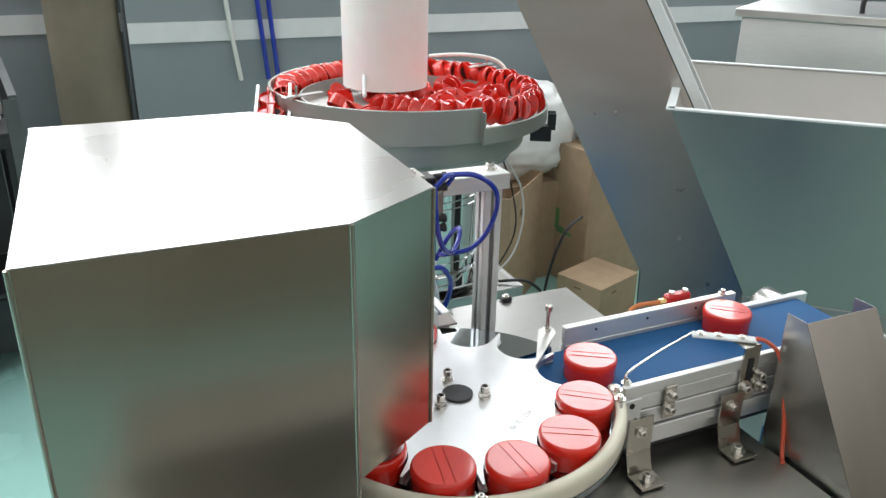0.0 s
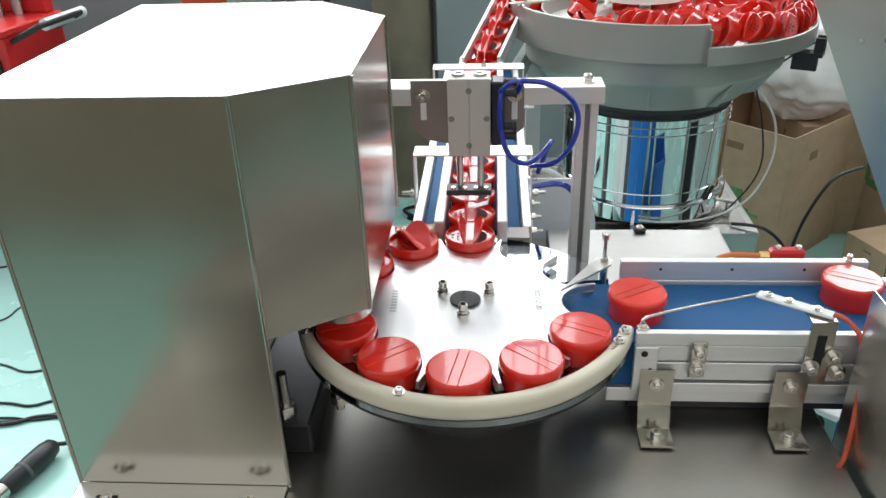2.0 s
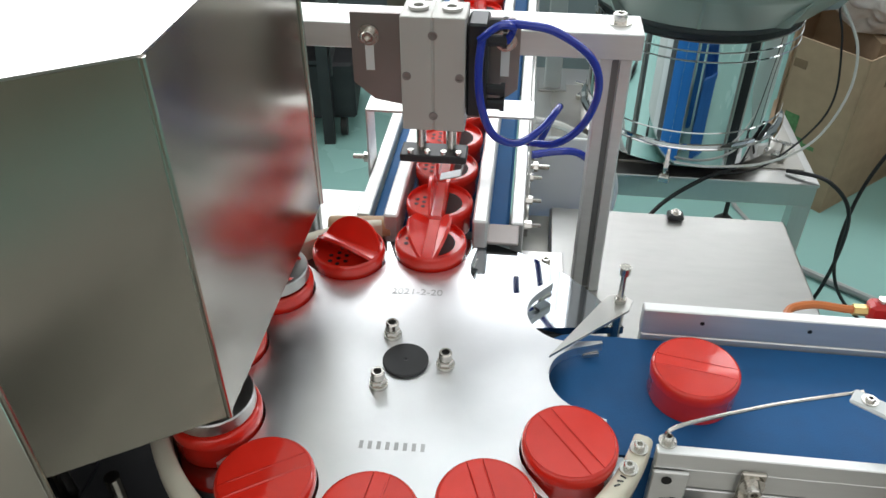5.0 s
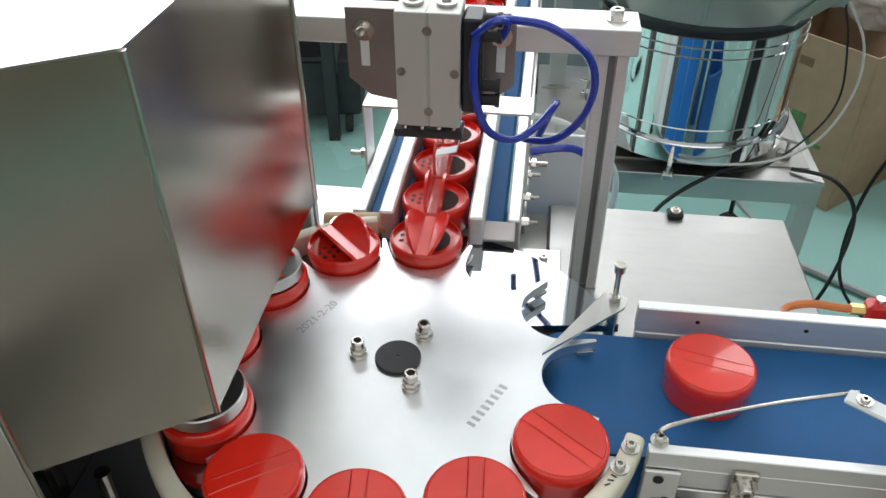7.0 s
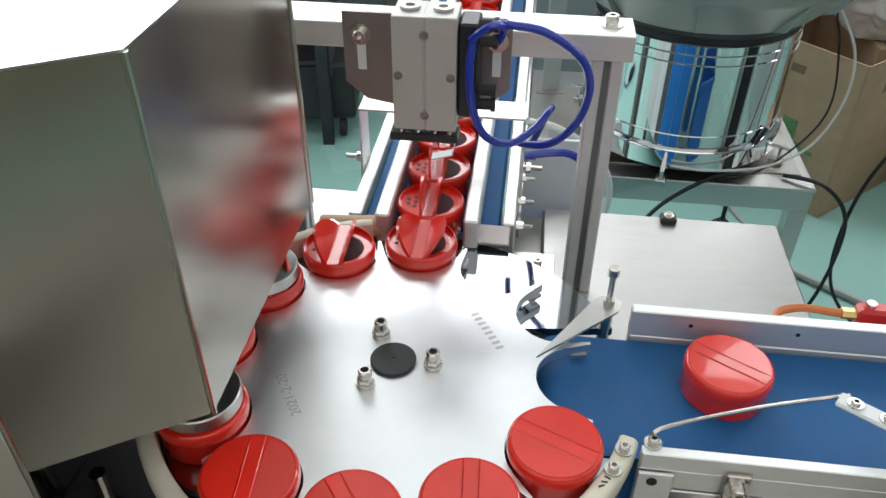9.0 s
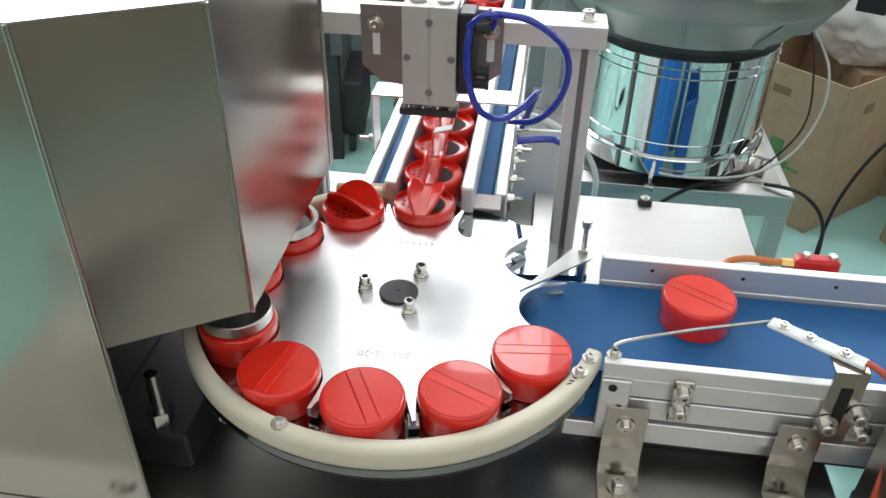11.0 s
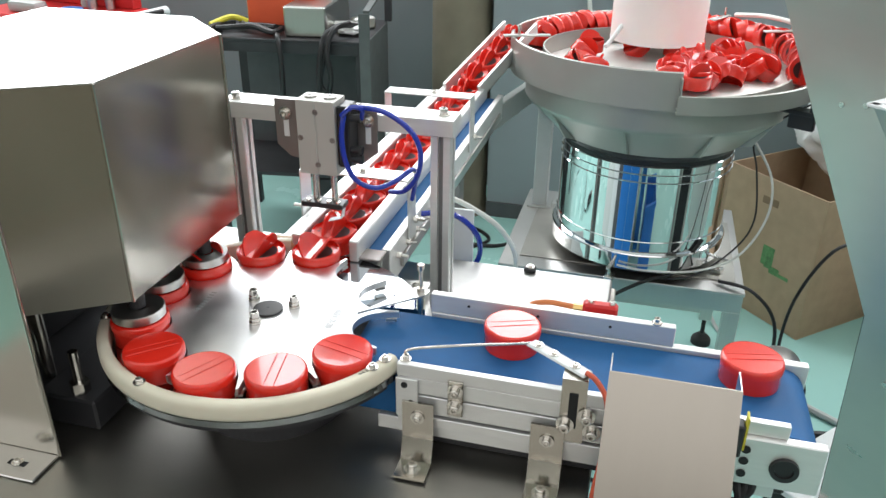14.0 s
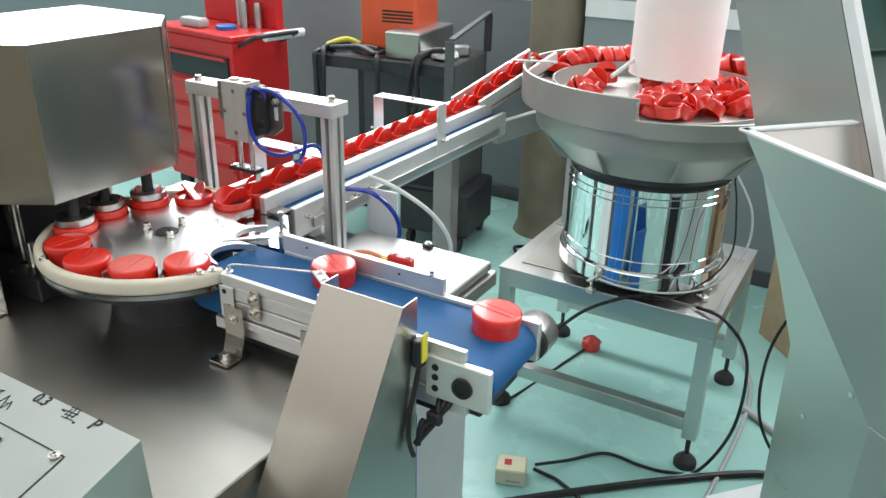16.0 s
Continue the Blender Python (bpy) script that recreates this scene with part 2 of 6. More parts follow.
def sweep(bm, pts, r, seg=8, smooth=6):
    """A round tube along a smooth line through pts."""
    pts = [Vector(p) for p in pts]
    line = []
    for i in range(len(pts) - 1):
        p0, p1, p2, p3 = pts[max(i - 1, 0)], pts[i], pts[i + 1], pts[min(i + 2, len(pts) - 1)]
        for k in range(smooth):
            t = k / smooth
            line.append(0.5 * (2 * p1 + (p2 - p0) * t + (2 * p0 - 5 * p1 + 4 * p2 - p3) * t * t + (3 * p1 - p0 - 3 * p2 + p3) * t ** 3))
    line.append(pts[-1])
    rings, side = [], None
    for i, p in enumerate(line):
        d = (line[min(i + 1, len(line) - 1)] - line[max(i - 1, 0)]).normalized()
        if side is None:
            side = d.orthogonal().normalized()
        side = (side - d * side.dot(d)).normalized()
        up = d.cross(side)
        rings.append([bm.verts.new(p + r * (math.cos(2 * math.pi * k / seg) * side + math.sin(2 * math.pi * k / seg) * up)) for k in range(seg)])
    for a, b in zip(rings, rings[1:]):
        for k in range(seg):
            bm.faces.new((a[k], a[(k + 1) % seg], b[(k + 1) % seg], b[k]))
    bm.faces.new(rings[0][::-1])
    bm.faces.new(rings[-1])
    return bm


def strip(bm, pts, y0, y1, thick, m=None):
    """A bent sheet: a profile of (x, z) points with a thickness, run from y0 to y1."""
    m = m or Matrix()
    pts = [Vector((p[0], 0, p[1])) for p in pts]
    off = []
    for i, p in enumerate(pts):
        d = (pts[min(i + 1, len(pts) - 1)] - pts[max(i - 1, 0)]).normalized()
        off.append(p + thick * Vector((-d.z, 0, d.x)))
    loop = pts + off[::-1]
    a = [bm.verts.new(m @ Vector((p.x, y0, p.z))) for p in loop]
    b = [bm.verts.new(m @ Vector((p.x, y1, p.z))) for p in loop]
    n = len(loop)
    k = len(pts)
    for i in range(n):
        bm.faces.new((a[i], a[(i + 1) % n], b[(i + 1) % n], b[i]))
    for i in range(k - 1):
        bm.faces.new((a[i], a[i + 1], a[n - 2 - i], a[n - 1 - i]))
        bm.faces.new((b[i], b[i + 1], b[n - 2 - i], b[n - 1 - i]))
    return bm


def B():
    return bmesh.new()


def bolt(parent, x, y, z, r=0.005, h=0.006, m=None, name="bolt"):
    """A socket-head bolt with a washer, its head up (or along m's z)."""
    bm = B()
    base = Matrix.Translation((x, y, z)) @ (m or Matrix())
    cyl(bm, 0, 0, 0, 0.0016, r * 1.7, seg=16, m=base)
    lathe(bm, [(0, 0.0016), (r, 0.0016), (r, h), (r * 0.85, h + 0.0008), (r * 0.5, h + 0.0008), (r * 0.5, h * 0.5), (0, h * 0.5)], seg=12, m=base)
    return part(name, bm, M_BOLT, parent)


# ---- the setting ----
GY = 3.62
ROOM = 4.1
bm = B()
box(bm, -6, 4.2, -1.6, 3.9, -0.12, 0)
tagged(part("floor", bm, M_FLOOR), "teal green epoxy factory floor", "floor", kind="structure")
WY = 3.25  # the front of the wall beside the column niche


def banded_wall(name, label, x0, x1, y0, y1, along_x, mat, top=3.02):
    """A wall with a long high window opening."""
    bm = B()
    box(bm, x0, x1, y0, y1, 0, 1.80)
    box(bm, x0, x1, y0, y1, top, ROOM)
    if along_x:
        box(bm, x0, x0 + 0.3, y0, y1, 1.80, top)
        box(bm, x1 - 0.3, x1, y0, y1, 1.80, top)
    else:
        box(bm, x0, x1, y0, y0 + 0.3, 1.80, top)
        box(bm, x0, x1, y1 - 0.3, y1, 1.80, top)
    tagged(part(name, bm, mat), label, "wall", kind="structure")


banded_wall("wall_north", "grey painted factory wall with a high window band", -6, 4.2, GY, GY + 0.2, True, M_WALL, 3.75)
# unseen south wall, added close and dark to darken the hood's reflections
banded_wall("wall_south", "unseen dark brown wall with a high window band, added to darken hood reflections", -6, 4.2, -1.8, -1.6, True, M_WALL_S, 3.75)
banded_wall("wall_east", "grey painted factory side wall with a high window band", 4.2, 4.4, -1.6, GY + 0.2, False, M_WALL)
bm = B()
box(bm, 0.15, 4.199, WY, GY - 0.001, 0, 1.79)
tagged(part("wall_projection", bm, M_WALL), "projecting grey painted wall beside the column niche", "wall", kind="structure")
for x0, x1, y in ((-6, 0.149, GY), (0.1505, 4.198, WY)):
    bm = B()
    box(bm, x0, x1, y - 0.012, y - 0.001, 1.055, 1.13)
    tagged(part("trim", bm, M_BAND), "white painted band along the grey wall", "wall band", kind="structure")
    bm = B()
    box(bm, x0, x1, y - 0.016, y - 0.001, 0.002, 0.07)
    tagged(part("baseboard", bm, M_DARKGREY), "dark skirting at the foot of the wall", "baseboard", kind="structure")
bm = B()
box(bm, -6.2, -6, -1.6, GY + 0.2, 0, ROOM)
tagged(part("wall_west", bm, M_WALL), "grey painted factory side wall", "wall", kind="structure")
bm = B()
box(bm, -6.2, 4.4, -1.8, GY + 0.2, ROOM, ROOM + 0.1)
tagged(part("ceiling", bm, M_CEIL), "white board ceiling", "ceiling", kind="structure")
# wrapped round column and pilaster before the wall
bm = B()
lathe(bm, [(0.15, 0.0), (0.13, 0.05), (0.128, 1.2), (0.134, 1.3), (0.128, 1.4), (0.128, ROOM)], seg=40, m=Matrix.Translation((0.0, 3.32, 0)))
tagged(part("column", bm, M_WRAP, smooth=True), "round column wrapped in dirty brown film", "column", kind="structure")

# ---- the machine ----
DX, DY, R_P, PHASE = 0.360, 0.7445, 0.155, -0.5
Z_PLATE, Z_DISC, CAP_H = 0.950, 0.968, 0.032
STEP0, PERIOD, HALF = 0.83, 0.9667, 0.11
Z_TABLE = 0.840


def machine_table():
    t = thing("machine_cabinet", "stainless steel machine cabinet with a worn brushed top", "machine cabinet", at=(0, 0, 0))
    bm = B()
    box(bm, -0.075, 0.790, 0.16, 1.16, Z_TABLE - 0.03, Z_TABLE, 0.002)
    part("tabletop", bm, M_TABLE, t)
    bm = B()
    box(bm, -0.055, 0.75, 0.20, 1.13, 0.12, Z_TABLE - 0.031, 0.003)
    part("body", bm, M_PANEL, t, "light grey steel body")
    # unseen coloured panels, added to stripe the chrome drum's reflection
    for x0, x1, mat, lab in ((-0.05, 0.17, M_PANEL, "unseen pale grey back panel added for chrome drum reflections"), (0.174, 0.30, M_BAND, "unseen white back panel added for chrome drum reflections"), (0.304, 0.40, M_DARKGREY, "dark grey back panel"),
                             (0.404, 0.585, M_REFLECT_BLUE, "unseen blue back panel added for chrome drum reflections"), (0.589, 0.746, M_REFLECT_BLUE, "unseen blue back panel added for chrome drum reflections")):
        bm = B()
        box(bm, x0, x1, 1.1305, 1.134, 0.13, Z_TABLE - 0.035, 0.001)
        part("back_panel", bm, mat, t, lab)
    for x in (-0.02, 0.68):
        for y in (0.27, 1.06):
            bm = B()
            cyl(bm, x, y, 0.0, 0.02, 0.035, seg=20, bevel=0.003)
            cyl(bm, x, y, 0.02, 0.125, 0.009, seg=10)
            part("foot", bm, M_RUBBER, t)
    bm = B()
    box(bm, 0.485, 0.782, 0.855, 1.15, Z_TABLE + 0.002, 0.862, 0.003)
    part("cover_plate", bm, M_COVER, t, "bright scratched steel cover plate")
    bm = B()
    box(bm, -0.05, 0.262, 0.985, 1.15, Z_TABLE + 0.002, 0.868, 0.003)
    part("cover_plate", bm, M_COVER, t, "bright steel cover plate")
    bm = B()
    box(bm, 0.634, 0.654, 1.132, 1.148, 0.862, 0.870, 0.002)
    part("latch", bm, M_BLACK, t, "small black catch")
    bolt(t, 0.644, 1.14, 0.870, 0.004, 0.004)
    return t


machine_table()


def turntable():
    t = thing("turntable", "polished steel base plate of the dial on a black drum", "machine base", at=(DX, DY, 0))
    bm = B()
    rim = []
    for k in range(120):
        x, y = 0.2045 * math.cos(radians(3 * k)), 0.2045 * math.sin(radians(3 * k))
        rim.append((0.108, y) if x > 0 and -0.062 < y < 0.082 else (x, y))
    prism(bm, rim, Z_PLATE - 0.008, Z_PLATE)
    part("base_plate", bm, M_BASEPLATE, t)
    bm = B()
    cyl(bm, 0, 0, Z_TABLE, Z_PLATE - 0.0165, 0.105, seg=64)
    part("drum", bm, M_IRON, t, "black drum under the plate")
    # black underside added to darken the reflection in the table top
    bm = B()
    cyl(bm, 0, 0, Z_PLATE - 0.016, Z_PLATE - 0.0085, 0.106, seg=96)
    _, rg = lathe(bm, [(0.1065, Z_PLATE - 0.016), (0.2005, Z_PLATE - 0.016), (0.2005, Z_PLATE - 0.0085), (0.1065, Z_PLATE - 0.0085), (0.1065, Z_PLATE - 0.016)], seg=80, a0=30, a1=338)
    part("under_plate", bm, M_IRON, t, "black under plate added to darken its reflection in the table top")
    for a in (222,):
        bm = B()
        cyl(bm, 0.188 * math.cos(radians(a)), 0.188 * math.sin(radians(a)), Z_PLATE - 0.050, Z_PLATE - 0.0165, 0.005, seg=12)
        cyl(bm, 0.188 * math.cos(radians(a)), 0.188 * math.sin(radians(a)), Z_PLATE - 0.040, Z_PLATE - 0.030, 0.011, seg=6)
        part("support_stud", bm, M_BOLT, t)
    # cream guide ring, open at the infeed and at the outlet
    ring = [(0.1915, 0.9505), (0.1915, 0.970), (0.1922, 0.9725), (0.1945, 0.974), (0.2015, 0.974), (0.2042, 0.9728), (0.2058, 0.970), (0.2062, 0.966), (0.2062, 0.956), (0.2050, 0.9520), (0.2030, 0.9505)]
    bm = B()
    b, rings = lathe(bm, ring + ring[:1], seg=90, a0=106, a1=342)
    bm.faces.new(rings[0][:-1][::-1])
    bm.faces.new(rings[-1][:-1])
    g = part("guide_ring", bm, M_NYLON, t, "cream nylon guide ring", smooth=True)
    for a in (338, 332, 252, 204, 118):
        x, y = 0.1985 * math.cos(radians(a)), 0.1985 * math.sin(radians(a))
        bolt(g, x, y, 0.974, 0.004, 0.005)
    # marker scribble on the ring's end
    for k in range(3):
        bm = B()
        a = radians(329.5 - 1.3 * k)
        box(bm, -0.0022, 0.0022, -0.0006, 0.0006, 0, 0.0004, m=Matrix.Translation((0.1985 * math.cos(a), 0.1985 * math.sin(a), 0.9742)) @ Matrix.Rotation(a + 0.5 * k, 4, "Z"))
        part("scribble", bm, M_INK, g)
    return t


turntable()


def pocket_outline(n=12, r_out=0.169, r_cut=0.0365):
    pts = []
    for k in range(n * 30):
        a = 360 / (n * 30) * k
        phi = radians((a - PHASE + 15) % 30 - 15)
        r = r_out
        s = R_P * math.sin(phi)
        if abs(s) < r_cut:
            r = min(r_out, R_P * math.cos(phi) - math.sqrt(r_cut ** 2 - s * s))
        pts.append((r * math.cos(radians(a)), r * math.sin(radians(a))))
    return pts


def dial():
    d = thing("dial_plate", "round aluminium dial plate with twelve scalloped pockets", "dial plate", at=(DX, DY, Z_DISC))
    bm = B()
    prism(bm, pocket_outline(), -0.009, 0)
    part("plate", bm, M_DISC, d)
    bm = B()
    lathe(bm, [(0, 0.002), (0.002, 0.003), (0.0185, 0.003), (0.0192, 0.0025), (0.0192, 0.0002)], seg=32)
    hub = part("hub", bm, M_BLACK, d, "black hub cap")
    for a in (88, 208, 328):
        x, y = 0.0335 * math.cos(radians(a)), 0.0335 * math.sin(radians(a))
        bm = B()
        m = Matrix.Translation((x, y, 0.0002))
        cyl(bm, 0, 0, 0, 0.003, 0.0078, seg=20, m=m)
        cyl(bm, 0, 0, 0.003, 0.008, 0.0068, seg=6, m=m, bevel=0.0006)
        lathe(bm, [(0.0052, 0.008), (0.0056, 0.009), (0.0056, 0.015), (0.0048, 0.016), (0.0034, 0.016), (0.0034, 0.0122)], seg=14, m=m)
        db = part("dial_bolt", bm, M_BOLT, d)
        # black disc paints the shade down in the bolt's socket
        bm = B()
        cyl(bm, 0, 0, 0.0105, 0.0122, 0.0034, seg=6, m=m)
        part("socket", bm, M_BLACK, db)
    for k in range(12):
        a = radians(PHASE + 15 + 30 * k)
        bm = B()
        box(bm, 0.152, 0.166, -0.004, 0.005, -0.013, -0.0095, m=Matrix.Rotation(a, 4, "Z"))
        part("pocket_tip", bm, M_STEEL, d)
    # engraved lettering
    for text, a, r in (("2021-2-20", 302, 0.086),):
        cu = bpy.data.curves.new("engraving", "FONT")
        cu.body, cu.size, cu.align_x, cu.extrude = text, 0.0115, "CENTER", 0.0001
        cu.materials.append(M_ENGRAVE)
        ob = new("engraving", cu)
        ob.parent = d
        ob.matrix_basis = Matrix.Rotation(radians(a), 4, "Z") @ pose(r, 0, 0.00025, 0, 0, -90)
    for k in range(8):
        bm = B()
        box(bm, -0.0015, 0.0015, -0.0036, 0.0036, 0.0002, 0.0003, m=Matrix.Rotation(radians(122), 4, "Z") @ pose(0.088, 0, 0, 0, 0, 90) @ pose(0.0066 * (k - 3.5), 0, 0))
        part("engraved_bar", bm, M_ENGRAVE, d)
    return d


DIAL = dial()


def hood():
    h = thing("sheet_metal_hood", "brushed stainless steel hood with chamfered corners over the press heads", "machine hood")
    out = [(-0.07, 0.551), (0.170, 0.551), (0.266, 0.612), (0.266, 0.864), (0.171, 0.957), (-0.07, 0.957)]
    z0, z1 = 1.040, 1.290
    bm = B()
    prism(bm, out, z1 - 0.0015, z1)
    part("top_sheet", bm, M_HOODTOP, h, "bright brushed top sheet")
    n = len(out)
    for i in range(n):
        (xa, ya), (xb, yb) = out[i], out[(i + 1) % n]
        low = {0: Z_TABLE + 0.004, 5: Z_TABLE + 0.004}.get(i, z0)
        d = Vector((xb - xa, yb - ya, 0))
        ang = math.atan2(d.y, d.x)
        bm = B()
        box(bm, 0.0004, d.length - 0.0004, 0.0, 0.0016, low, z1 - 0.0016, m=Matrix.Translation((xa, ya, 0)) @ Matrix.Rotation(ang, 4, "Z"))
        part("side_sheet", bm, M_HOOD, h)
    for x, y in out:
        bm = B()
        cyl(bm, x, y, (Z_TABLE + 0.004) if x < 0.18 and y < 0.6 else z0, z1 - 0.001, 0.0022, seg=10)
        part("folded_edge", bm, M_HOOD, h)
    # folded foot of the front sheet, with slots and screws
    bm = B()
    box(bm, -0.07, 0.168, 0.505, 0.551, Z_TABLE + 0.001, Z_TABLE + 0.004, 0.001)
    # lighter steel than the sheets puts the light on the foot into its colour
    f = part("foot_flange", bm, M_STEEL_H, h)
    for x in (-0.03, 0.13):
        bm = B()
        box(bm, x - 0.012, x + 0.012, 0.523, 0.531, Z_TABLE + 0.0041, Z_TABLE + 0.0046, 0.0)
        part("slot", bm, M_CAVITY_SHADE, f)
        bolt(f, x, 0.527, Z_TABLE + 0.0046, 0.004, 0.004)
    return h


hood()


def press_frame():
    p = thing("cap_press", "black press frame with bright guide columns inside the hood", "press")
    bm = B()
    box(bm, -0.04, 0.16, 0.64, 0.90, 1.16, 1.20, 0.003)
    part("crosshead", bm, M_IRON, p)
    bm = B()
    box(bm, -0.05, 0.10, 0.62, 0.90, Z_TABLE + 0.001, Z_TABLE + 0.04, 0.003)
    part("base_block", bm, M_IRON, p)
    bm = B()
    box(bm, -0.045, 0.03, 0.66, 0.88, Z_TABLE + 0.041, 1.159, 0.003)
    part("back_block", bm, M_IRON, p)
    for x, y in ((0.06, 0.66), (0.09, 0.645), (0.06, 0.86)):
        bm = B()
        cyl(bm, x, y, Z_TABLE + 0.0405, 1.1595, 0.008, seg=16)
        part("guide_column", bm, M_BOLT, p)
    bm = B()
    box(bm, 0.1005, 0.185, 0.605, 0.80, Z_TABLE + 0.001, 0.885, 0.003)
    part("side_block", bm, M_IRON, p)
    for x, y, z in ((0.155, 0.622, 0.8855),):
        bm = B()
        cyl(bm, x, y, z + 0.0005, z + 0.016, 0.012, seg=6)
        cyl(bm, x, y, z + 0.016, z + 0.06, 0.006, seg=12)
        part("stud", bm, M_BOLT, p)


press_frame()
HEADS = []
for a in (150, 180, 210):
    x, y = DX + R_P * math.cos(radians(a + PHASE)), DY + R_P * math.sin(radians(a + PHASE))
    h = thing("cap_plunger", "bright turned steel press head on a black plunger", "plunger", "press plungers", at=(x, y, 0.992))
    bm = B()
    lathe(bm, [(0, 0.0), (0.031, 0.0), (0.032, 0.001), (0.032, 0.011), (0.031, 0.012), (0.012, 0.012)], seg=40)
    part("head", bm, M_STEEL_H, h, smooth=True)
    bm = B()
    cyl(bm, 0, 0, 0.0125, 0.16, 0.010, seg=16)
    part("plunger", bm, M_IRON, h)
    HEADS.append(h)


def profile_bar(bm, length, w=0.030, m=None):
    """A slotted aluminium profile along z."""
    h, s, dpt = w / 2, 0.004, 0.006
    pts = []
    for q in range(4):
        c = Matrix.Rotation(radians(90 * q), 2)
        for x, y in ((h, -h + 0.0015), (h, -s), (h - dpt, -s), (h - dpt, s), (h, s), (h, h - 0.0015), (h - 0.0015, h)):
            pts.append(tuple(c @ Vector((x, y))))
    return prism(bm, pts, 0, length, m)


def gantry():
    g = thing("aluminium_gantry", "slotted aluminium profile gantry across the infeed", "gantry")
    for x, y, top, low in ((0.207, 0.989, 1.143, Z_TABLE + 0.029), (0.525, 0.998, 1.143, 0.8625)):
        bm = B()
        profile_bar(bm, top - low, m=Matrix.Translation((x, y, low)))
        po = part("post", bm, M_ALU, g)
        # dark strips paint the shade inside the post slots
        for ax, ay, wx, wy in ((0, -1, 0.0030, 0.0008), (1, 0, 0.0008, 0.0030), (-1, 0, 0.0008, 0.0030)):
            bm = B()
            cx, cy = x + ax * 0.0098, y + ay * 0.0098
            box(bm, cx - wx, cx + wx, cy - wy, cy + wy, low + 0.002, top - 0.002)
            part("slot", bm, M_SLOT_SHADE, po)
    bm = B()
    box(bm, 0.188, 0.546, 0.972, 1.020, 1.1435, 1.168, 0.001)
    part("crossbar", bm, M_ALU, g)
    for x, y in ((0.207, 0.99), (0.525, 0.999)):
        bolt(g, x, y, 1.168, 0.0065, 0.009)
    # slotted back plate that carries the cylinder
    bm = B()
    pts = [(0.280, 1.180), (0.280, 1.112), (0.300, 1.095), (0.330, 1.090), (0.392, 1.090), (0.415, 1.095), (0.436, 1.112), (0.436, 1.172), (0.430, 1.180)]
    prism(bm, pts, 0, 0.004, Matrix.Translation((0, 0.9715, 0)) @ Matrix.Rotation(radians(90), 4, "X"))
    pl = part("back_plate", bm, M_ALU_DARK, g, "brownish grey slotted mounting plate")
    face = Matrix.Rotation(radians(90), 4, "X")
    for x in (0.297, 0.423):
        bm = B()
        box(bm, x - 0.004, x + 0.004, 0.9665, 0.9674, 1.125, 1.165, 0.0)
        part("slot", bm, M_BAND, pl)
        bolt(pl, x, 0.9665, 1.160, 0.006, 0.007, face)
    return g


gantry()


def screw(parent, x, y, z, r, m):
    """A sunk socket screw."""
    bm = B()
    base = Matrix.Translation((x, y, z)) @ m
    lathe(bm, [(0, 0.0002), (r * 0.45, 0.0002), (r * 0.5, 0.0010), (r * 0.9, 0.0012), (r, 0.0002)], seg=14, m=base)
    return part("screw", bm, M_ALU_DARK, parent)


def cylinder_unit():
    c = thing("pneumatic_cylinder", "grey twin rod pneumatic cylinder with black valve and fittings", "pneumatic cylinder")
    bm = B()
    box(bm, 0.333, 0.3608, 0.925, 0.966, 1.087, 1.194, 0.0008)
    box(bm, 0.3622, 0.390, 0.925, 0.966, 1.087, 1.194, 0.0008)
    box(bm, 0.3595, 0.3635, 0.9262, 0.9655, 1.0875, 1.1935, 0.0)
    body = part("body", bm, M_CYL, c)
    face = Matrix.Rotation(radians(90), 4, "X")
    for x, z in ((0.3615, 1.178), (0.3615, 1.102), (0.338, 1.140), (0.385, 1.140)):
        screw(body, x, 0.925, z, 0.0042, face)
    for x in (0.347, 0.376):
        bm = B()
        lathe(bm, [(0.009, 1.1945), (0.009, 1.197), (0.0045, 1.197), (0.0045, 1.1945)], seg=20, m=Matrix.Translation((x, 0.946, 0)))
        part("rod_seal", bm, M_STEEL, c)
    bm = B()
    box(bm, 0.391, 0.409, 0.930, 0.964, 1.100, 1.188, 0.002)
    part("valve", bm, M_BLACK, c, "black valve block")
    for z, y in ((1.186, 0.938), (1.172, 0.936), (1.126, 0.936), (1.112, 0.936)):
        bm = B()
        m = Matrix.Translation((0.409, y, z)) @ Matrix.Rotation(radians(90), 4, "Y")
        cyl(bm, 0, 0, 0, 0.012, 0.0052, seg=12, m=m)
        cyl(bm, 0, 0, 0.012, 0.016, 0.0066, seg=12, m=m)
        part("fitting", bm, M_BLACK, c)
    # looped blue air tubes
    bm = B()
    sweep(bm, [(0.418, 0.937, 1.186), (0.437, 0.928, 1.190), (0.466, 0.925, 1.186), (0.497, 0.93, 1.163), (0.508, 0.94, 1.130), (0.500, 0.95, 1.090), (0.478, 0.96, 1.062), (0.452, 0.975, 1.052), (0.447, 1.0, 1.04)], 0.0038, 10)
    part("air_tube", bm, M_TUBE, c, "shiny blue air tube", smooth=True)
    bm = B()
    sweep(bm, [(0.404, 0.925, 1.178), (0.402, 0.918, 1.150), (0.406, 0.918, 1.115), (0.418, 0.925, 1.085), (0.440, 0.945, 1.068), (0.462, 0.97, 1.072), (0.478, 1.0, 1.080), (0.474, 1.03, 1.055), (0.462, 1.05, 1.01)], 0.0038, 10)
    part("air_tube", bm, M_TUBE, c, "shiny blue air tube", smooth=True)
    bm = B()
    sweep(bm, [(0.425, 0.936, 1.172), (0.430, 0.925, 1.188), (0.418, 0.918, 1.192), (0.402, 0.92, 1.178)], 0.0034, 8)
    part("air_tube", bm, M_TUBE, c, smooth=True)


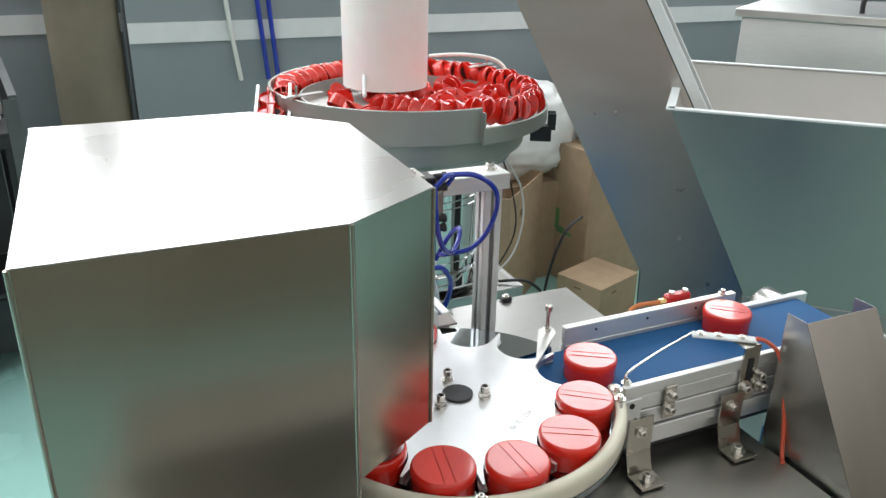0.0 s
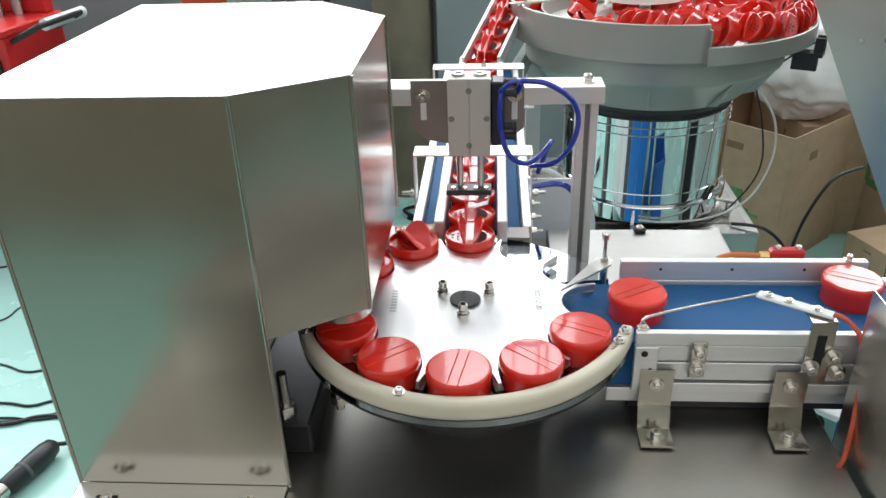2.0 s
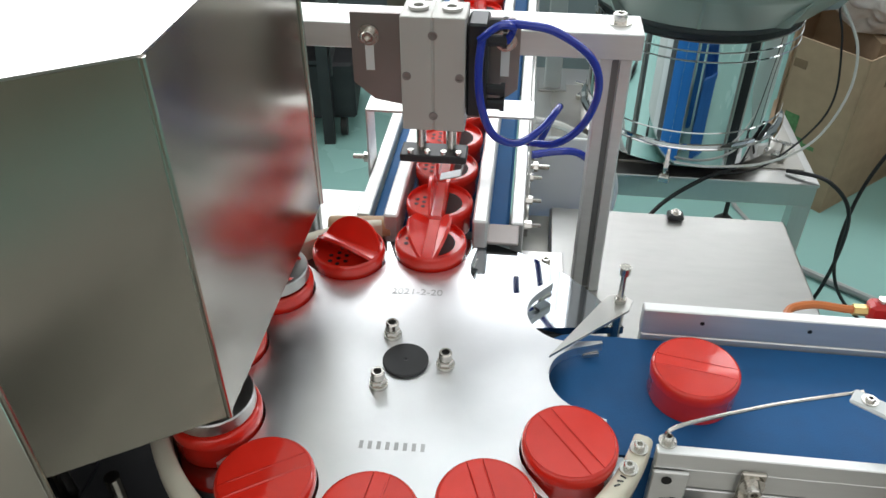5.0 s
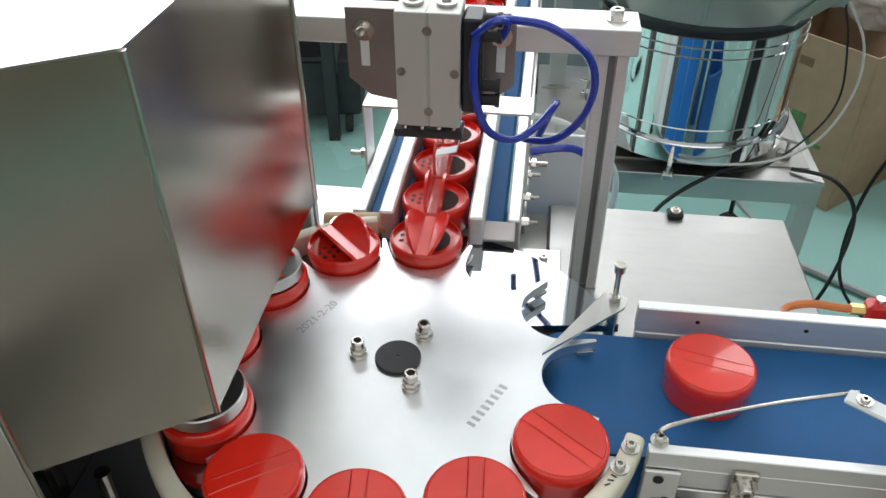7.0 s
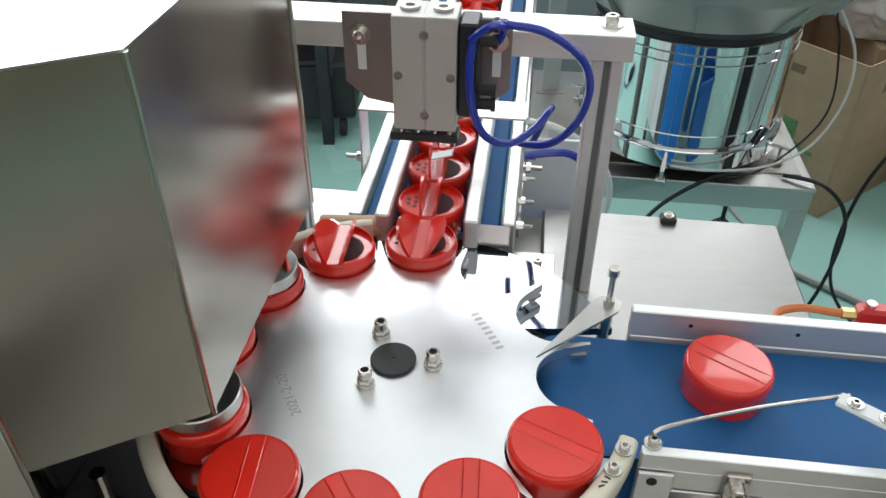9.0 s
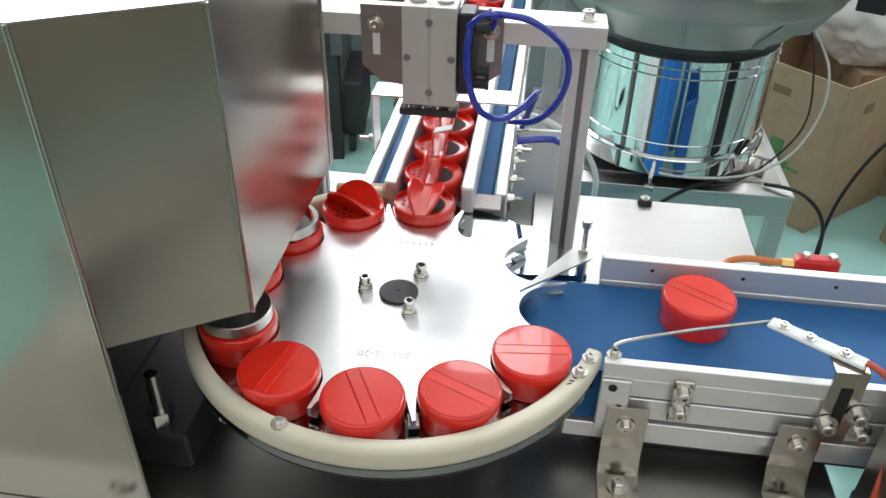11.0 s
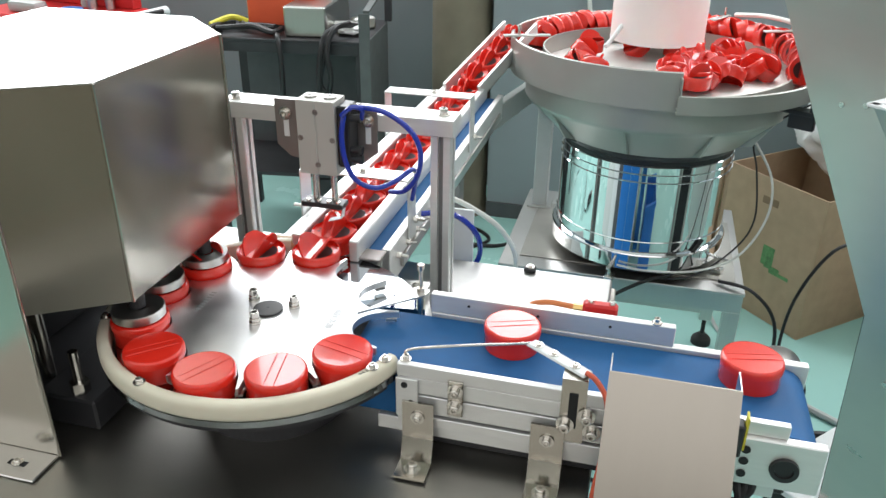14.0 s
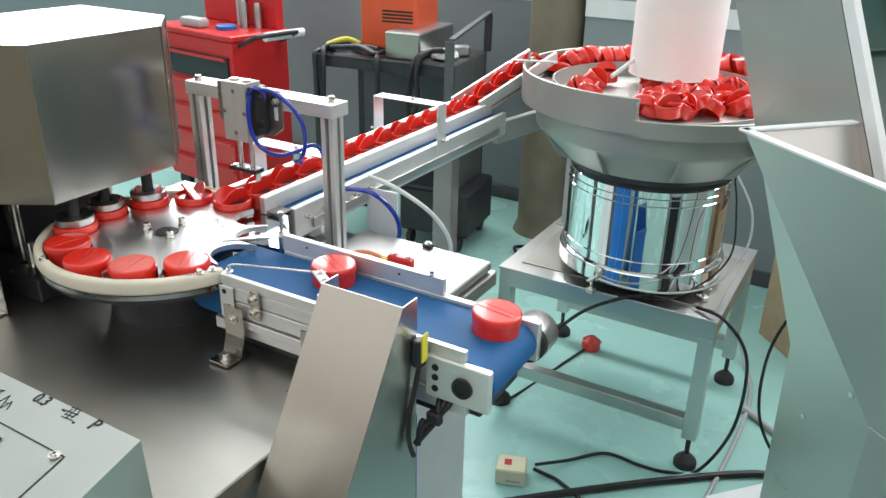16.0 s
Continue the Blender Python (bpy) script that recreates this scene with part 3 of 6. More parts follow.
cylinder_unit()
PUSH_Z = 1.024
PUSHER = thing("stop_plate", "black stop plate on two bright cylinder rods", "stop plate", at=(0.3615, 0.946, PUSH_Z))
bm = B()
box(bm, -0.034, 0.030, -0.013, 0.013, 0, 0.008, 0.001)
part("plate", bm, M_BLACK, PUSHER)
bm = B()
strip(bm, [(0.027, -0.0005), (0.024, -0.016), (0.004, -0.022)], -0.006, 0.006, 0.0012)
part("blade", bm, M_BAND, PUSHER, "pale bent blade")
for x in (-0.0145, 0.0145):
    bm = B()
    cyl(bm, x, 0, 0.0082, 0.075, 0.0048, seg=16)
    part("rod", bm, M_BOLT, PUSHER)
for x in (-0.024, -0.008, 0.008, 0.022):
    bm = B()
    cyl(bm, x, -0.008, 0.0082, 0.0115, 0.0032, seg=10)
    part("screw", bm, M_BOLT, PUSHER)


def feed_conveyor():
    f = thing("infeed_conveyor", "narrow aluminium infeed conveyor with a blue belt and white rails", "conveyor")
    y0, y1, xc = 0.958, 1.845, 0.3615
    bm = B()
    box(bm, xc - 0.074, xc + 0.074, y0 + 0.012, y1 + 0.02, 0.940, 0.9495, 0.003)
    part("belt", bm, M_BELT, f, "blue conveyor belt")
    for s in (-1, 1):
        bm = B()
        x = xc + s * 0.083
        box(bm, x - 0.007, x + 0.007, y0 + 0.01, y1 + 0.03, 0.895, 0.958, 0.0015)
        side = part("side_profile", bm, M_ALU, f)
        bm = B()
        box(bm, x + s * 0.0075, x + s * 0.0125, y0 + 0.06, y1 - 0.02, 0.905, 0.925, 0.001)
        part("slot_rail", bm, M_STEEL, side)
        bm = B()
        xr = xc + s * 0.0455
        box(bm, xr - 0.0075, xr + 0.0075, y0 - 0.028, y1 + 0.01, 0.9505, 0.985, 0.002)
        part("guide_rail", bm, M_ALU, f, "white aluminium guide rail")
    # portal bridges over the belt
    for y, z in ((1.075, 1.035), (1.510, 1.050)):
        bm = B()
        strip(bm, [(xc - 0.091, 0.935), (xc - 0.091, z), (xc + 0.091, z), (xc + 0.091, 0.935)], y - 0.020, y + 0.020, 0.003)
        br = part("bridge", bm, M_ALU, f, "bent bright bridge plate")
        for s in (-1, 1):
            bm = B()
            m = Matrix.Translation((xc + s * 0.093, y, 0.965)) @ Matrix.Rotation(radians(90 * s), 4, "Y")
            cyl(bm, 0, 0, 0, 0.022, 0.003, seg=10, m=m)
            cyl(bm, 0, 0, 0.004, 0.009, 0.006, seg=6, m=m)
            part("screw", bm, M_BOLT, br)
        bolt(br, xc + 0.01, y, z + 0.003, 0.0045, 0.005)
    # side clamps
    for k in range(5):
        y = 1.0 + 0.05 * k
        bm = B()
        m = Matrix.Translation((xc + 0.0905, y, 0.935)) @ Matrix.Rotation(radians(90), 4, "Y")
        cyl(bm, 0, 0, 0, 0.008, 0.005, seg=6, m=m)
        cyl(bm, 0, 0, 0.008, 0.018, 0.0025, seg=8, m=m)
        part("screw", bm, M_BOLT, f)
    for s, x0, x1 in ((1, 0.428, 0.50), (-1, 0.225, 0.300)):
        bm = B()
        box(bm, x0, x1, 0.985, 1.03, 0.872, 0.8775, 0.001)
        br = part("foot_bracket", bm, M_STEEL_H, f)
        bolt(br, x1 - 0.02 if s > 0 else x0 + 0.02, 1.008, 0.8775, 0.005, 0.006)
    for y in (1.10, 1.70):
        bm = B()
        box(bm, xc - 0.03, xc + 0.03, y - 0.02, y + 0.02, 0.0 if y > 1.2 else Z_TABLE, 0.94, 0.002)
        part("leg", bm, M_ALU_DARK if y > 1.2 else M_ALU, f)
    bm = B()
    box(bm, 0.4525, 0.530, 1.200, 1.206, 0.60, 0.935, 0.001)
    part("support_plate", bm, M_BAND, f, "white support plate under the conveyor")
    # dark end plate beside the dial
    bm = B()
    box(bm, 0.404, 0.447, 0.932, 0.966, 0.9545, 0.958, 0.001)
    part("end_plate", bm, M_ALU_DARK, f)
    bm = B()
    lathe(bm, [(0, 0), (0.0095, 0), (0.0115, 0.002), (0.0115, 0.064), (0.0095, 0.066), (0, 0.066)], seg=20, m=Matrix.Translation((0.250, 0.934, 0.963)) @ Matrix.Rotation(radians(6), 4, "Z") @ Matrix.Rotation(radians(90), 4, "Y"))
    part("lead_in", bm, M_TAN, f, "tan wooden lead-in roller", smooth=True)
    # sloping chute from the bowl
    d = Vector((0.06, 0.22, 0.07))
    for s in (-1, 1):
        bm = B()
        p0 = Vector((xc + s * 0.043 + 0.0, 1.80, 0.985))
        m = Matrix.Translation(p0) @ d.to_track_quat("Y", "Z").to_matrix().to_4x4()
        box(bm, -0.004, 0.004, 0, 0.34, -0.02, 0.012, 0.001, m)
        part("chute_rail", bm, M_ALU, f, "sloping white chute rail")
    bm = B()
    m = Matrix.Translation((xc, 1.83, 0.955)) @ d.to_track_quat("Y", "Z").to_matrix().to_4x4()
    box(bm, -0.040, 0.040, 0, 0.28, -0.006, 0.0, 0.001, m)
    part("chute_floor", bm, M_STEEL_H, f)
    return f


feed_conveyor()


def exit_conveyor():
    c = thing("outlet_conveyor", "aluminium outlet conveyor with a blue belt", "conveyor")
    ya, yb = 0.6815, 0.812
    # belt loop with round ends
    prof = []
    for k in range(13):
        a = radians(-90 + 15 * k)
        prof.append((0.994 + 0.030 * math.cos(a), 0.9215 + 0.030 * math.sin(a)))
    for k in range(13):
        a = radians(90 + 15 * k)
        prof.append((0.503 + 0.030 * math.cos(a), 0.9215 + 0.030 * math.sin(a)))
    bm = B()
    prism(bm, prof, -yb, -ya, Matrix.Rotation(radians(90), 4, "X"))
    part("belt", bm, M_BELT, c, "blue conveyor belt", smooth=True)
    # near side profile, slotted; a dark sheet behind paints the grooves' shade
    bm = B()
    box(bm, 0.559, 0.984, 0.679, 0.6805, 0.888, 0.960)
    part("slot_back", bm, M_CAVITY_SHADE, c)
    for z0, z1, y in ((0.9555, 0.972, 0.670), (0.932, 0.9530, 0.6725), (0.905, 0.9295, 0.6725), (0.888, 0.9010, 0.671)):
        bm = B()
        box(bm, 0.558, 0.985, y, 0.6788, z0, z1, 0.0008)
        part("near_profile", bm, M_ALU, c)
    bm = B()
    box(bm, 0.557, 0.584, 0.6665, 0.6698, 0.900, 0.9545, 0.001)
    part("corner_plate", bm, M_ALU, c)
    # black box fills in the shade below the belt
    bm = B()
    box(bm, 0.56, 0.93, 0.700, 0.805, 0.8405, 0.884, 0.002)
    part("under_tray", bm, M_IRON, c, "black box standing in for the shade under the belt")
    bm = B()
    box(bm, 0.53, 0.985, 0.678, 0.6885, 0.868, 0.8875, 0.001)
    part("near_profile", bm, M_ALU, c)
    bm = B()
    box(bm, 0.56, 1.025, 0.8135, 0.825, 0.895, 0.957, 0.001)
    part("far_profile", bm, M_ALU, c)
    # far guide rail on top
    bm = B()
    box(bm, 0.559, 0.868, 0.8135, 0.8245, 0.9575, 0.985, 0.001)
    r = part("guide_rail", bm, M_ALU, c, "bright aluminium guide rail")
    face = Matrix.Rotation(radians(90), 4, "X")
    for x in (0.61, 0.70, 0.79):
        bm = B()
        cyl(bm, 0, 0, 0, 0.0004, 0.002, seg=12, m=Matrix.Translation((x, 0.8133, 0.974)) @ face)
        part("hole", bm, M_CAVITY_SHADE, r)
    bolt(r, 0.845, 0.819, 0.985, 0.004, 0.007)
    # drive end plate
    bm = B()
    box(bm, 0.930, 1.024, 0.664, 0.676, 0.893, 0.955, 0.0015)
    e = part("end_plate", bm, M_ALU, c)
    bm = B()
    lathe(bm, [(0.0, 0.002), (0.009, 0.002), (0.0095, 0.004), (0.0145, 0.004), (0.0152, 0.0)], seg=28, m=Matrix.Translation((0.986, 0.6638, 0.922)) @ face)
    part("bearing", bm, M_BLACK, e, "black bearing")
    for x, z in ((0.945, 0.94), (0.945, 0.925), (0.945, 0.908)):
        bm = B()
        cyl(bm, 0, 0, 0, 0.001, 0.005, seg=14, m=Matrix.Translation((x, 0.6638, z)) @ face)
        part("hole", bm, M_CAVITY_SHADE, e)
    bm = B()
    m = Matrix.Translation((1.000, 0.826, 0.912)) @ Matrix.Rotation(radians(-90), 4, "X")
    lathe(bm, [(0, 0.0), (0.031, 0.0), (0.031, 0.010), (0, 0.010)], seg=36, m=m)
    part("motor_flange", bm, M_BLACK, c, "black motor flange", smooth=True)
    bm = B()
    lathe(bm, [(0, 0.0102), (0.032, 0.0102), (0.032, 0.050), (0.028, 0.055), (0, 0.055)], seg=36, m=m)
    part("motor", bm, M_STEEL, c, "bright cylindrical drive motor", smooth=True)

    bm = B()
    box(bm, 0.90, 1.0, 0.692, 0.81, 0.862, 0.888, 0.003)
    part("belt_guard", bm, M_BLACK, c)
    # bent support feet
    for x in (0.585, 0.737):
        bm = B()
        m = Matrix.Translation((x, 0.0, 0)) @ Matrix.Rotation(radians(-90), 4, "Z")
        strip(bm, [(-0.666, 0.925), (-0.666, 0.874), (-0.656, 0.8435), (-0.624, 0.8435)], -0.019, 0.019, 0.003, m)
        ft = part("support_foot", bm, M_HOOD, c, "bent stainless support foot")
        bolt(ft, x, 0.640, 0.8465, 0.006, 0.008)
        bolt(ft, x, 0.6625, 0.905, 0.005, 0.006, face)
    # side clamps
    for x in (0.629,):
        bm = B()
        box(bm, x - 0.009, x + 0.009, 0.6655, 0.6695, 0.913, 0.962, 0.001)
        cl = part("clamp", bm, M_HOOD, c)
        for z in (0.950, 0.928):
            bolt(cl, x, 0.6655, z, 0.0055, 0.008, face)
    for x, z in ((0.568, 0.946), (0.576, 0.922)):
        bm = B()
        cyl(bm, 0, 0, 0, 0.001, 0.004, seg=12, m=Matrix.Translation((x, 0.6664, z)) @ face)
        part("hole", bm, M_CAVITY_SHADE, c)
    # thin guide wire over the belt
    bm = B()
    sweep(bm, [(0.566, 0.682, 0.9725), (0.566, 0.683, 0.982), (0.585, 0.692, 0.984), (0.64, 0.713, 0.984), (0.68, 0.725, 0.985), (0.715, 0.731, 0.990)], 0.0017, 8)
    part("guide_wire", bm, M_BOLT, c, smooth=True)
    bolt(c, 0.566, 0.6805, 0.972, 0.004, 0.006)
    return c


exit_conveyor()


def sensor_arm():
    s = thing("air_nozzle_arm", "white slotted arm with an air nozzle and a red tube", "nozzle arm")
    d = Vector((0.765 - 0.708, 0.684 - 0.722, 0))
    m = Matrix.Translation((0.704, 0.7245, 0.990)) @ Matrix.Rotation(math.atan2(d.y, d.x), 4, "Z")
    bm = B()
    box(bm, 0, 0.085, -0.008, 0.008, 0, 0.004, 0.0015, m)
    arm = part("arm", bm, M_BAND, s, "white slotted arm")
    for k in (0.012, 0.035, 0.066):
        p = m @ Vector((k, 0, 0.004))
        bolt(arm, p.x, p.y, p.z, 0.0035, 0.003)
    bm = B()
    strip(bm, [(-0.668, 0.905), (-0.668, 0.9895), (-0.690, 0.9895)], 0.748, 0.776, 0.003, Matrix.Rotation(radians(-90), 4, "Z") @ Matrix.Diagonal((1, 1, 1, 1)))
    br = part("bracket", bm, M_HOOD, s)
    bm = B()
    box(bm, 0.757, 0.767, 0.6672, 0.6678, 0.925, 0.972)
    part("slot", bm, M_CAVITY_SHADE, br)
    face = Matrix.Rotation(radians(90), 4, "X")
    for x, z in ((0.778, 0.945), (0.785, 0.925), (0.755, 0.93)):
        bolt(s, x, 0.667, z, 0.006, 0.010, face)
    bm = B()
    sweep(bm, [(0.772, 0.676, 0.996), (0.785, 0.668, 0.992), (0.798, 0.655, 0.975), (0.800, 0.640, 0.935), (0.796, 0.625, 0.890), (0.790, 0.612, 0.848), (0.78, 0.60, 0.843)], 0.003, 8)
    part("air_tube", bm, M_TUBE_RED, s, "red air tube", smooth=True)


sensor_arm()


def deflector():
    d = thing("deflector_blade", "pointed steel deflector blade on an upright threaded rod", "deflector")
    bm = B()
    prism(bm, [(0.478, 0.757), (0.548, 0.822), (0.552, 0.835), (0.542, 0.844), (0.530, 0.840)], 0.9735, 0.9760)
    part("blade", bm, M_STEEL_H, d)
    bm = B()
    cyl(bm, 0.540, 0.832, 0.9762, 1.011, 0.0028, seg=12)
    cyl(bm, 0.540, 0.832, 1.008, 1.016, 0.0052, seg=12, bevel=0.0006)
    cyl(bm, 0.540, 0.832, 0.9762, 0.981, 0.0055, seg=6)
    part("rod", bm, M_BOLT, d)
    bm = B()
    cyl(bm, 0.540, 0.832, 0.8625, 0.9734, 0.006, seg=16)
    part("pillar", bm, M_BOLT, d)


deflector()


def slanted_shield():
    s = thing("sheet_cover", "slanting bent stainless steel cover beside the outlet conveyor", "sheet cover")
    z1 = 1.040
    k = 0.62
    zb = 0.40
    bm = B()
    a = [Vector((0.796, 0.622, z1)), Vector((0.922, 0.622, z1))]
    b = [Vector((0.796, 0.622 - k * (z1 - zb), zb)), Vector((0.922, 0.622 - k * (z1 - zb), zb))]
    off = Vector((0, 0.0015, 0.0))
    vs = [bm.verts.new(p) for p in (a[0], a[1], b[1], b[0])] + [bm.verts.new(p + off) for p in (a[0], a[1], b[1], b[0])]
    for f in ((0, 1, 2, 3), (7, 6, 5, 4), (0, 4, 5, 1), (1, 5, 6, 2), (2, 6, 7, 3), (3, 7, 4, 0)):
        bm.faces.new([vs[i] for i in f])
    part("front_sheet", bm, M_SHIELD, s)
    for x in (0.7965, 0.9205):
        bm = B()
        prism(bm, [(0.6238, z1), (0.655, z1), (0.655, zb), (0.6238 - k * (z1 - zb), zb)], x, x + 0.0013, Matrix(((0, 0, 1, 0), (1, 0, 0, 0), (0, 1, 0, 0), (0, 0, 0, 1))))
        part("side_sheet", bm, M_STEEL, s)
    # blue box and unseen back sheet give the chrome drum its blue reflection
    bm = B()
    box(bm, 0.7965, 0.9218, 0.20, 0.655, 0.0, zb - 0.001, 0.002)
    part("foot_box", bm, M_REFLECT_BLUE, s, "foot box coloured blue for chrome drum reflections")
    bm = B()
    box(bm, 0.7965, 0.9218, 0.6555, 0.6575, 0.0, 0.86, 0.0)
    part("back_sheet", bm, M_REFLECT_BLUE, s, "unseen blue back sheet added for chrome drum reflections")
    # small black sensor with a yellow tag on the side
    bm = B()
    box(bm, 0.9225, 0.936, 0.640, 0.657, 0.945, 0.985, 0.002)
    sn = part("sensor", bm, M_BLACK, s, "black sensor")
    bm = B()
    box(bm, 0.9365, 0.9385, 0.642, 0.655, 0.955, 0.995, 0.0)
    part("tag", bm, M_YELLOW, sn, "yellow tag")
    bm = B()
    sweep(bm, [(0.930, 0.648, 0.946), (0.928, 0.640, 0.91), (0.9265, 0.63, 0.875), (0.929, 0.626, 0.84), (0.934, 0.63, 0.815)], 0.0035, 8)
    part("cable", bm, M_CABLE, s, smooth=True)
    for k in range(3):
        bm = B()
        o = 0.007 * k
        sweep(bm, [(0.945 + o, 0.69, 0.892), (0.947 + o, 0.672, 0.880), (0.950 - o, 0.662, 0.862 - o), (0.938 - o * 0.5, 0.655, 0.840 + o), (0.927 + o * 0.3, 0.645, 0.822)], 0.0045, 8)
        part("cable", bm, M_CABLE, s, "bundled black drive cable", smooth=True)
    bm = B()
    box(bm, 0.936, 0.958, 0.655, 0.668, 0.853, 0.872, 0.003)
    part("connector", bm, M_BLACK, s, "black plug connector")


slanted_shield()


def control_box():
    c = thing("control_box", "light grey control box with a sloping panel and handwritten marks", "control box")
    bm = B()
    prof = [(0.345, Z_TABLE + 0.001), (0.340, 0.964), (0.10, 0.90), (0.10, Z_TABLE + 0.001)]
    prism(bm, prof, -0.03, 0.772, Matrix(((0, 0, 1, 0), (1, 0, 0, 0), (0, 1, 0, 0), (0, 0, 0, 1))))
    body = part("housing", bm, M_BOXSTEEL, c)
    sl = math.atan2(0.064, 0.24)
    m = Matrix.Translation((0, 0.340, 0.964)) @ Matrix.Rotation(sl, 4, "X")
    # framed panel, display and knob
    bm = B()
    for x0, x1, y0, y1 in ((0.42, 0.712, -0.053, -0.0515), (0.7105, 0.712, -0.21, -0.053), (0.42, 0.4215, -0.21, -0.053), (0.42, 0.712, -0.2115, -0.21)):
        box(bm, x0, x1, y0, y1, 0.0003, 0.0008, m=m)
    part("panel_line", bm, M_INK, body)
    bm = B()
    box(bm, 0.577, 0.624, -0.092, -0.066, 0.0003, 0.003, 0.001, m)
    dsp = part("display", bm, M_BLACK, body, "black display window")
    for k in range(3):
        bm = B()
        box(bm, 0.595 + 0.0085 * k, 0.601 + 0.0085 * k, -0.087, -0.075, 0.0031, 0.0034, m=m)
        part("digit_bar", bm, M_REDLED, dsp)
    bm = B()
    box(bm, 0.58, 0.63, -0.128, -0.102, 0.0003, 0.0012, 0.0, m)
    part("label", bm, M_BAND, body)
    bm = B()
    lathe(bm, [(0.016, 0.0003), (0.016, 0.003), (0.0125, 0.004), (0.0115, 0.016), (0.0095, 0.018), (0, 0.018)], seg=28, m=m @ Matrix.Translation((0.525, -0.088, 0)) @ Matrix.Scale(0.9, 4))
    kn = part("knob", bm, M_BLACK, body, "black turning knob", smooth=True)
    bm = B()
    box(bm, 0.5243, 0.5257, -0.088, -0.0805, 0.0163, 0.0167, m=m)
    part("pointer", bm, M_BAND, kn)
    # marker writing along the upper edge; the unreadable signs are plain strokes
    for text, x, y, size in (("0.3", 0.614, -0.0135, 0.019), ("-", 0.653, -0.0125, 0.022), (".", 0.680, -0.0165, 0.020), ("P", 0.705, -0.0135, 0.021)):
        cu = bpy.data.curves.new("handwriting", "FONT")
        cu.body, cu.size, cu.align_x, cu.extrude, cu.shear, cu.offset = text, size, "CENTER", 0.0001, 0.25, 0.0004
        cu.materials.append(M_INK)
        ob = new("handwriting", cu)
        ob.parent = body
        ob.matrix_basis = m @ pose(x, y, 0.0005)
    signs = (
        (0.514, -0.028, 0.0125, ((-1, .3, .9, .5), (-.2, .9, -.3, -.1), (-.8, -.3, .7, -.1), (-.9, -.9, .9, -.6), (-.5, -.2, -.6, -.9))),
        (0.533, -0.029, 0.0125, ((0, 1, -.8, -.9), (-.2, .4, .8, .5), (.7, .5, -.2, -.9), (-.3, -.2, .9, -.9), (-.6, 0, .4, -.1))),
        (0.556, -0.029, 0.0125, ((-.9, .6, .2, .9), (.2, .9, -.8, -.3), (-.8, -.3, -.2, -.9), (-.2, -.9, .5, -.2), (.5, -.2, -.5, .1))),
        (0.576, -0.030, 0.0125, ((-.8, -.6, -.3, .8), (-.3, .8, .2, -.7), (.2, -.7, .6, .4), (.6, .4, 1, -.5), (.1, 0, .5, .1))),
        (0.667, -0.0075, 0.0105, ((-.7, .7, .7, .8), (-.9, .1, .9, .2), (0, .9, -.1, -.6), (-.8, -.7, 1, -.6), (-.5, -.3, .6, -.2), (-.5, .5, -.6, -.4), (.6, .6, .5, -.4))),
    )
    for x, y, k, lines in signs:
        bm = B()
        for x0, y0, x1, y1 in lines:
            d = Vector((x1 - x0, y1 - y0)) * k
            mm = m @ Matrix.Translation((x + k * x0, y + k * y0, 0.0003)) @ Matrix.Rotation(math.atan2(d.y, d.x), 4, "Z")
            box(bm, -0.0003, d.length + 0.0003, -0.0006, 0.0006, 0, 0.0003, m=mm)
        part("ink_stroke", bm, M_INK, body)
    bolt(body, 0.70, 0.286, 0.950, 0.004, 0.003)


control_box()


# unseen crate, added to catch the caps and tint the drum's reflection blue
def crate():
    c = thing("plastic_crate", "unseen blue plastic crate added to catch caps and tint chrome drum reflections", "crate", at=(1.115, 0.735, 0.0))
    w, d, h = 0.13, 0.16, 0.30
    for x0, x1, y0, y1 in ((-w, w, -d, -d + 0.006), (-w, w, d - 0.006, d), (-w, -w + 0.006, -d + 0.0062, d - 0.0062), (w - 0.006, w, -d + 0.0062, d - 0.0062)):
        bm = B()
        box(bm, x0, x1, y0, y1, 0.0065, h, 0.002)
        part("side", bm, M_BLUEBAG, c)
    bm = B()
    box(bm, -w, w, -d, d, 0.0, 0.006, 0.0)
    part("bottom", bm, M_BLUEBAG, c)
    for x0, x1, y0, y1 in ((-w - 0.01, w + 0.01, -d - 0.01, -d - 0.0002), (-w - 0.01, w + 0.01, d + 0.0002, d + 0.01)):
        bm = B()
        box(bm, x0, x1, y0, y1, h - 0.025, h + 0.001, 0.002)
        part("rim", bm, M_BLUEBAG, c)


crate()


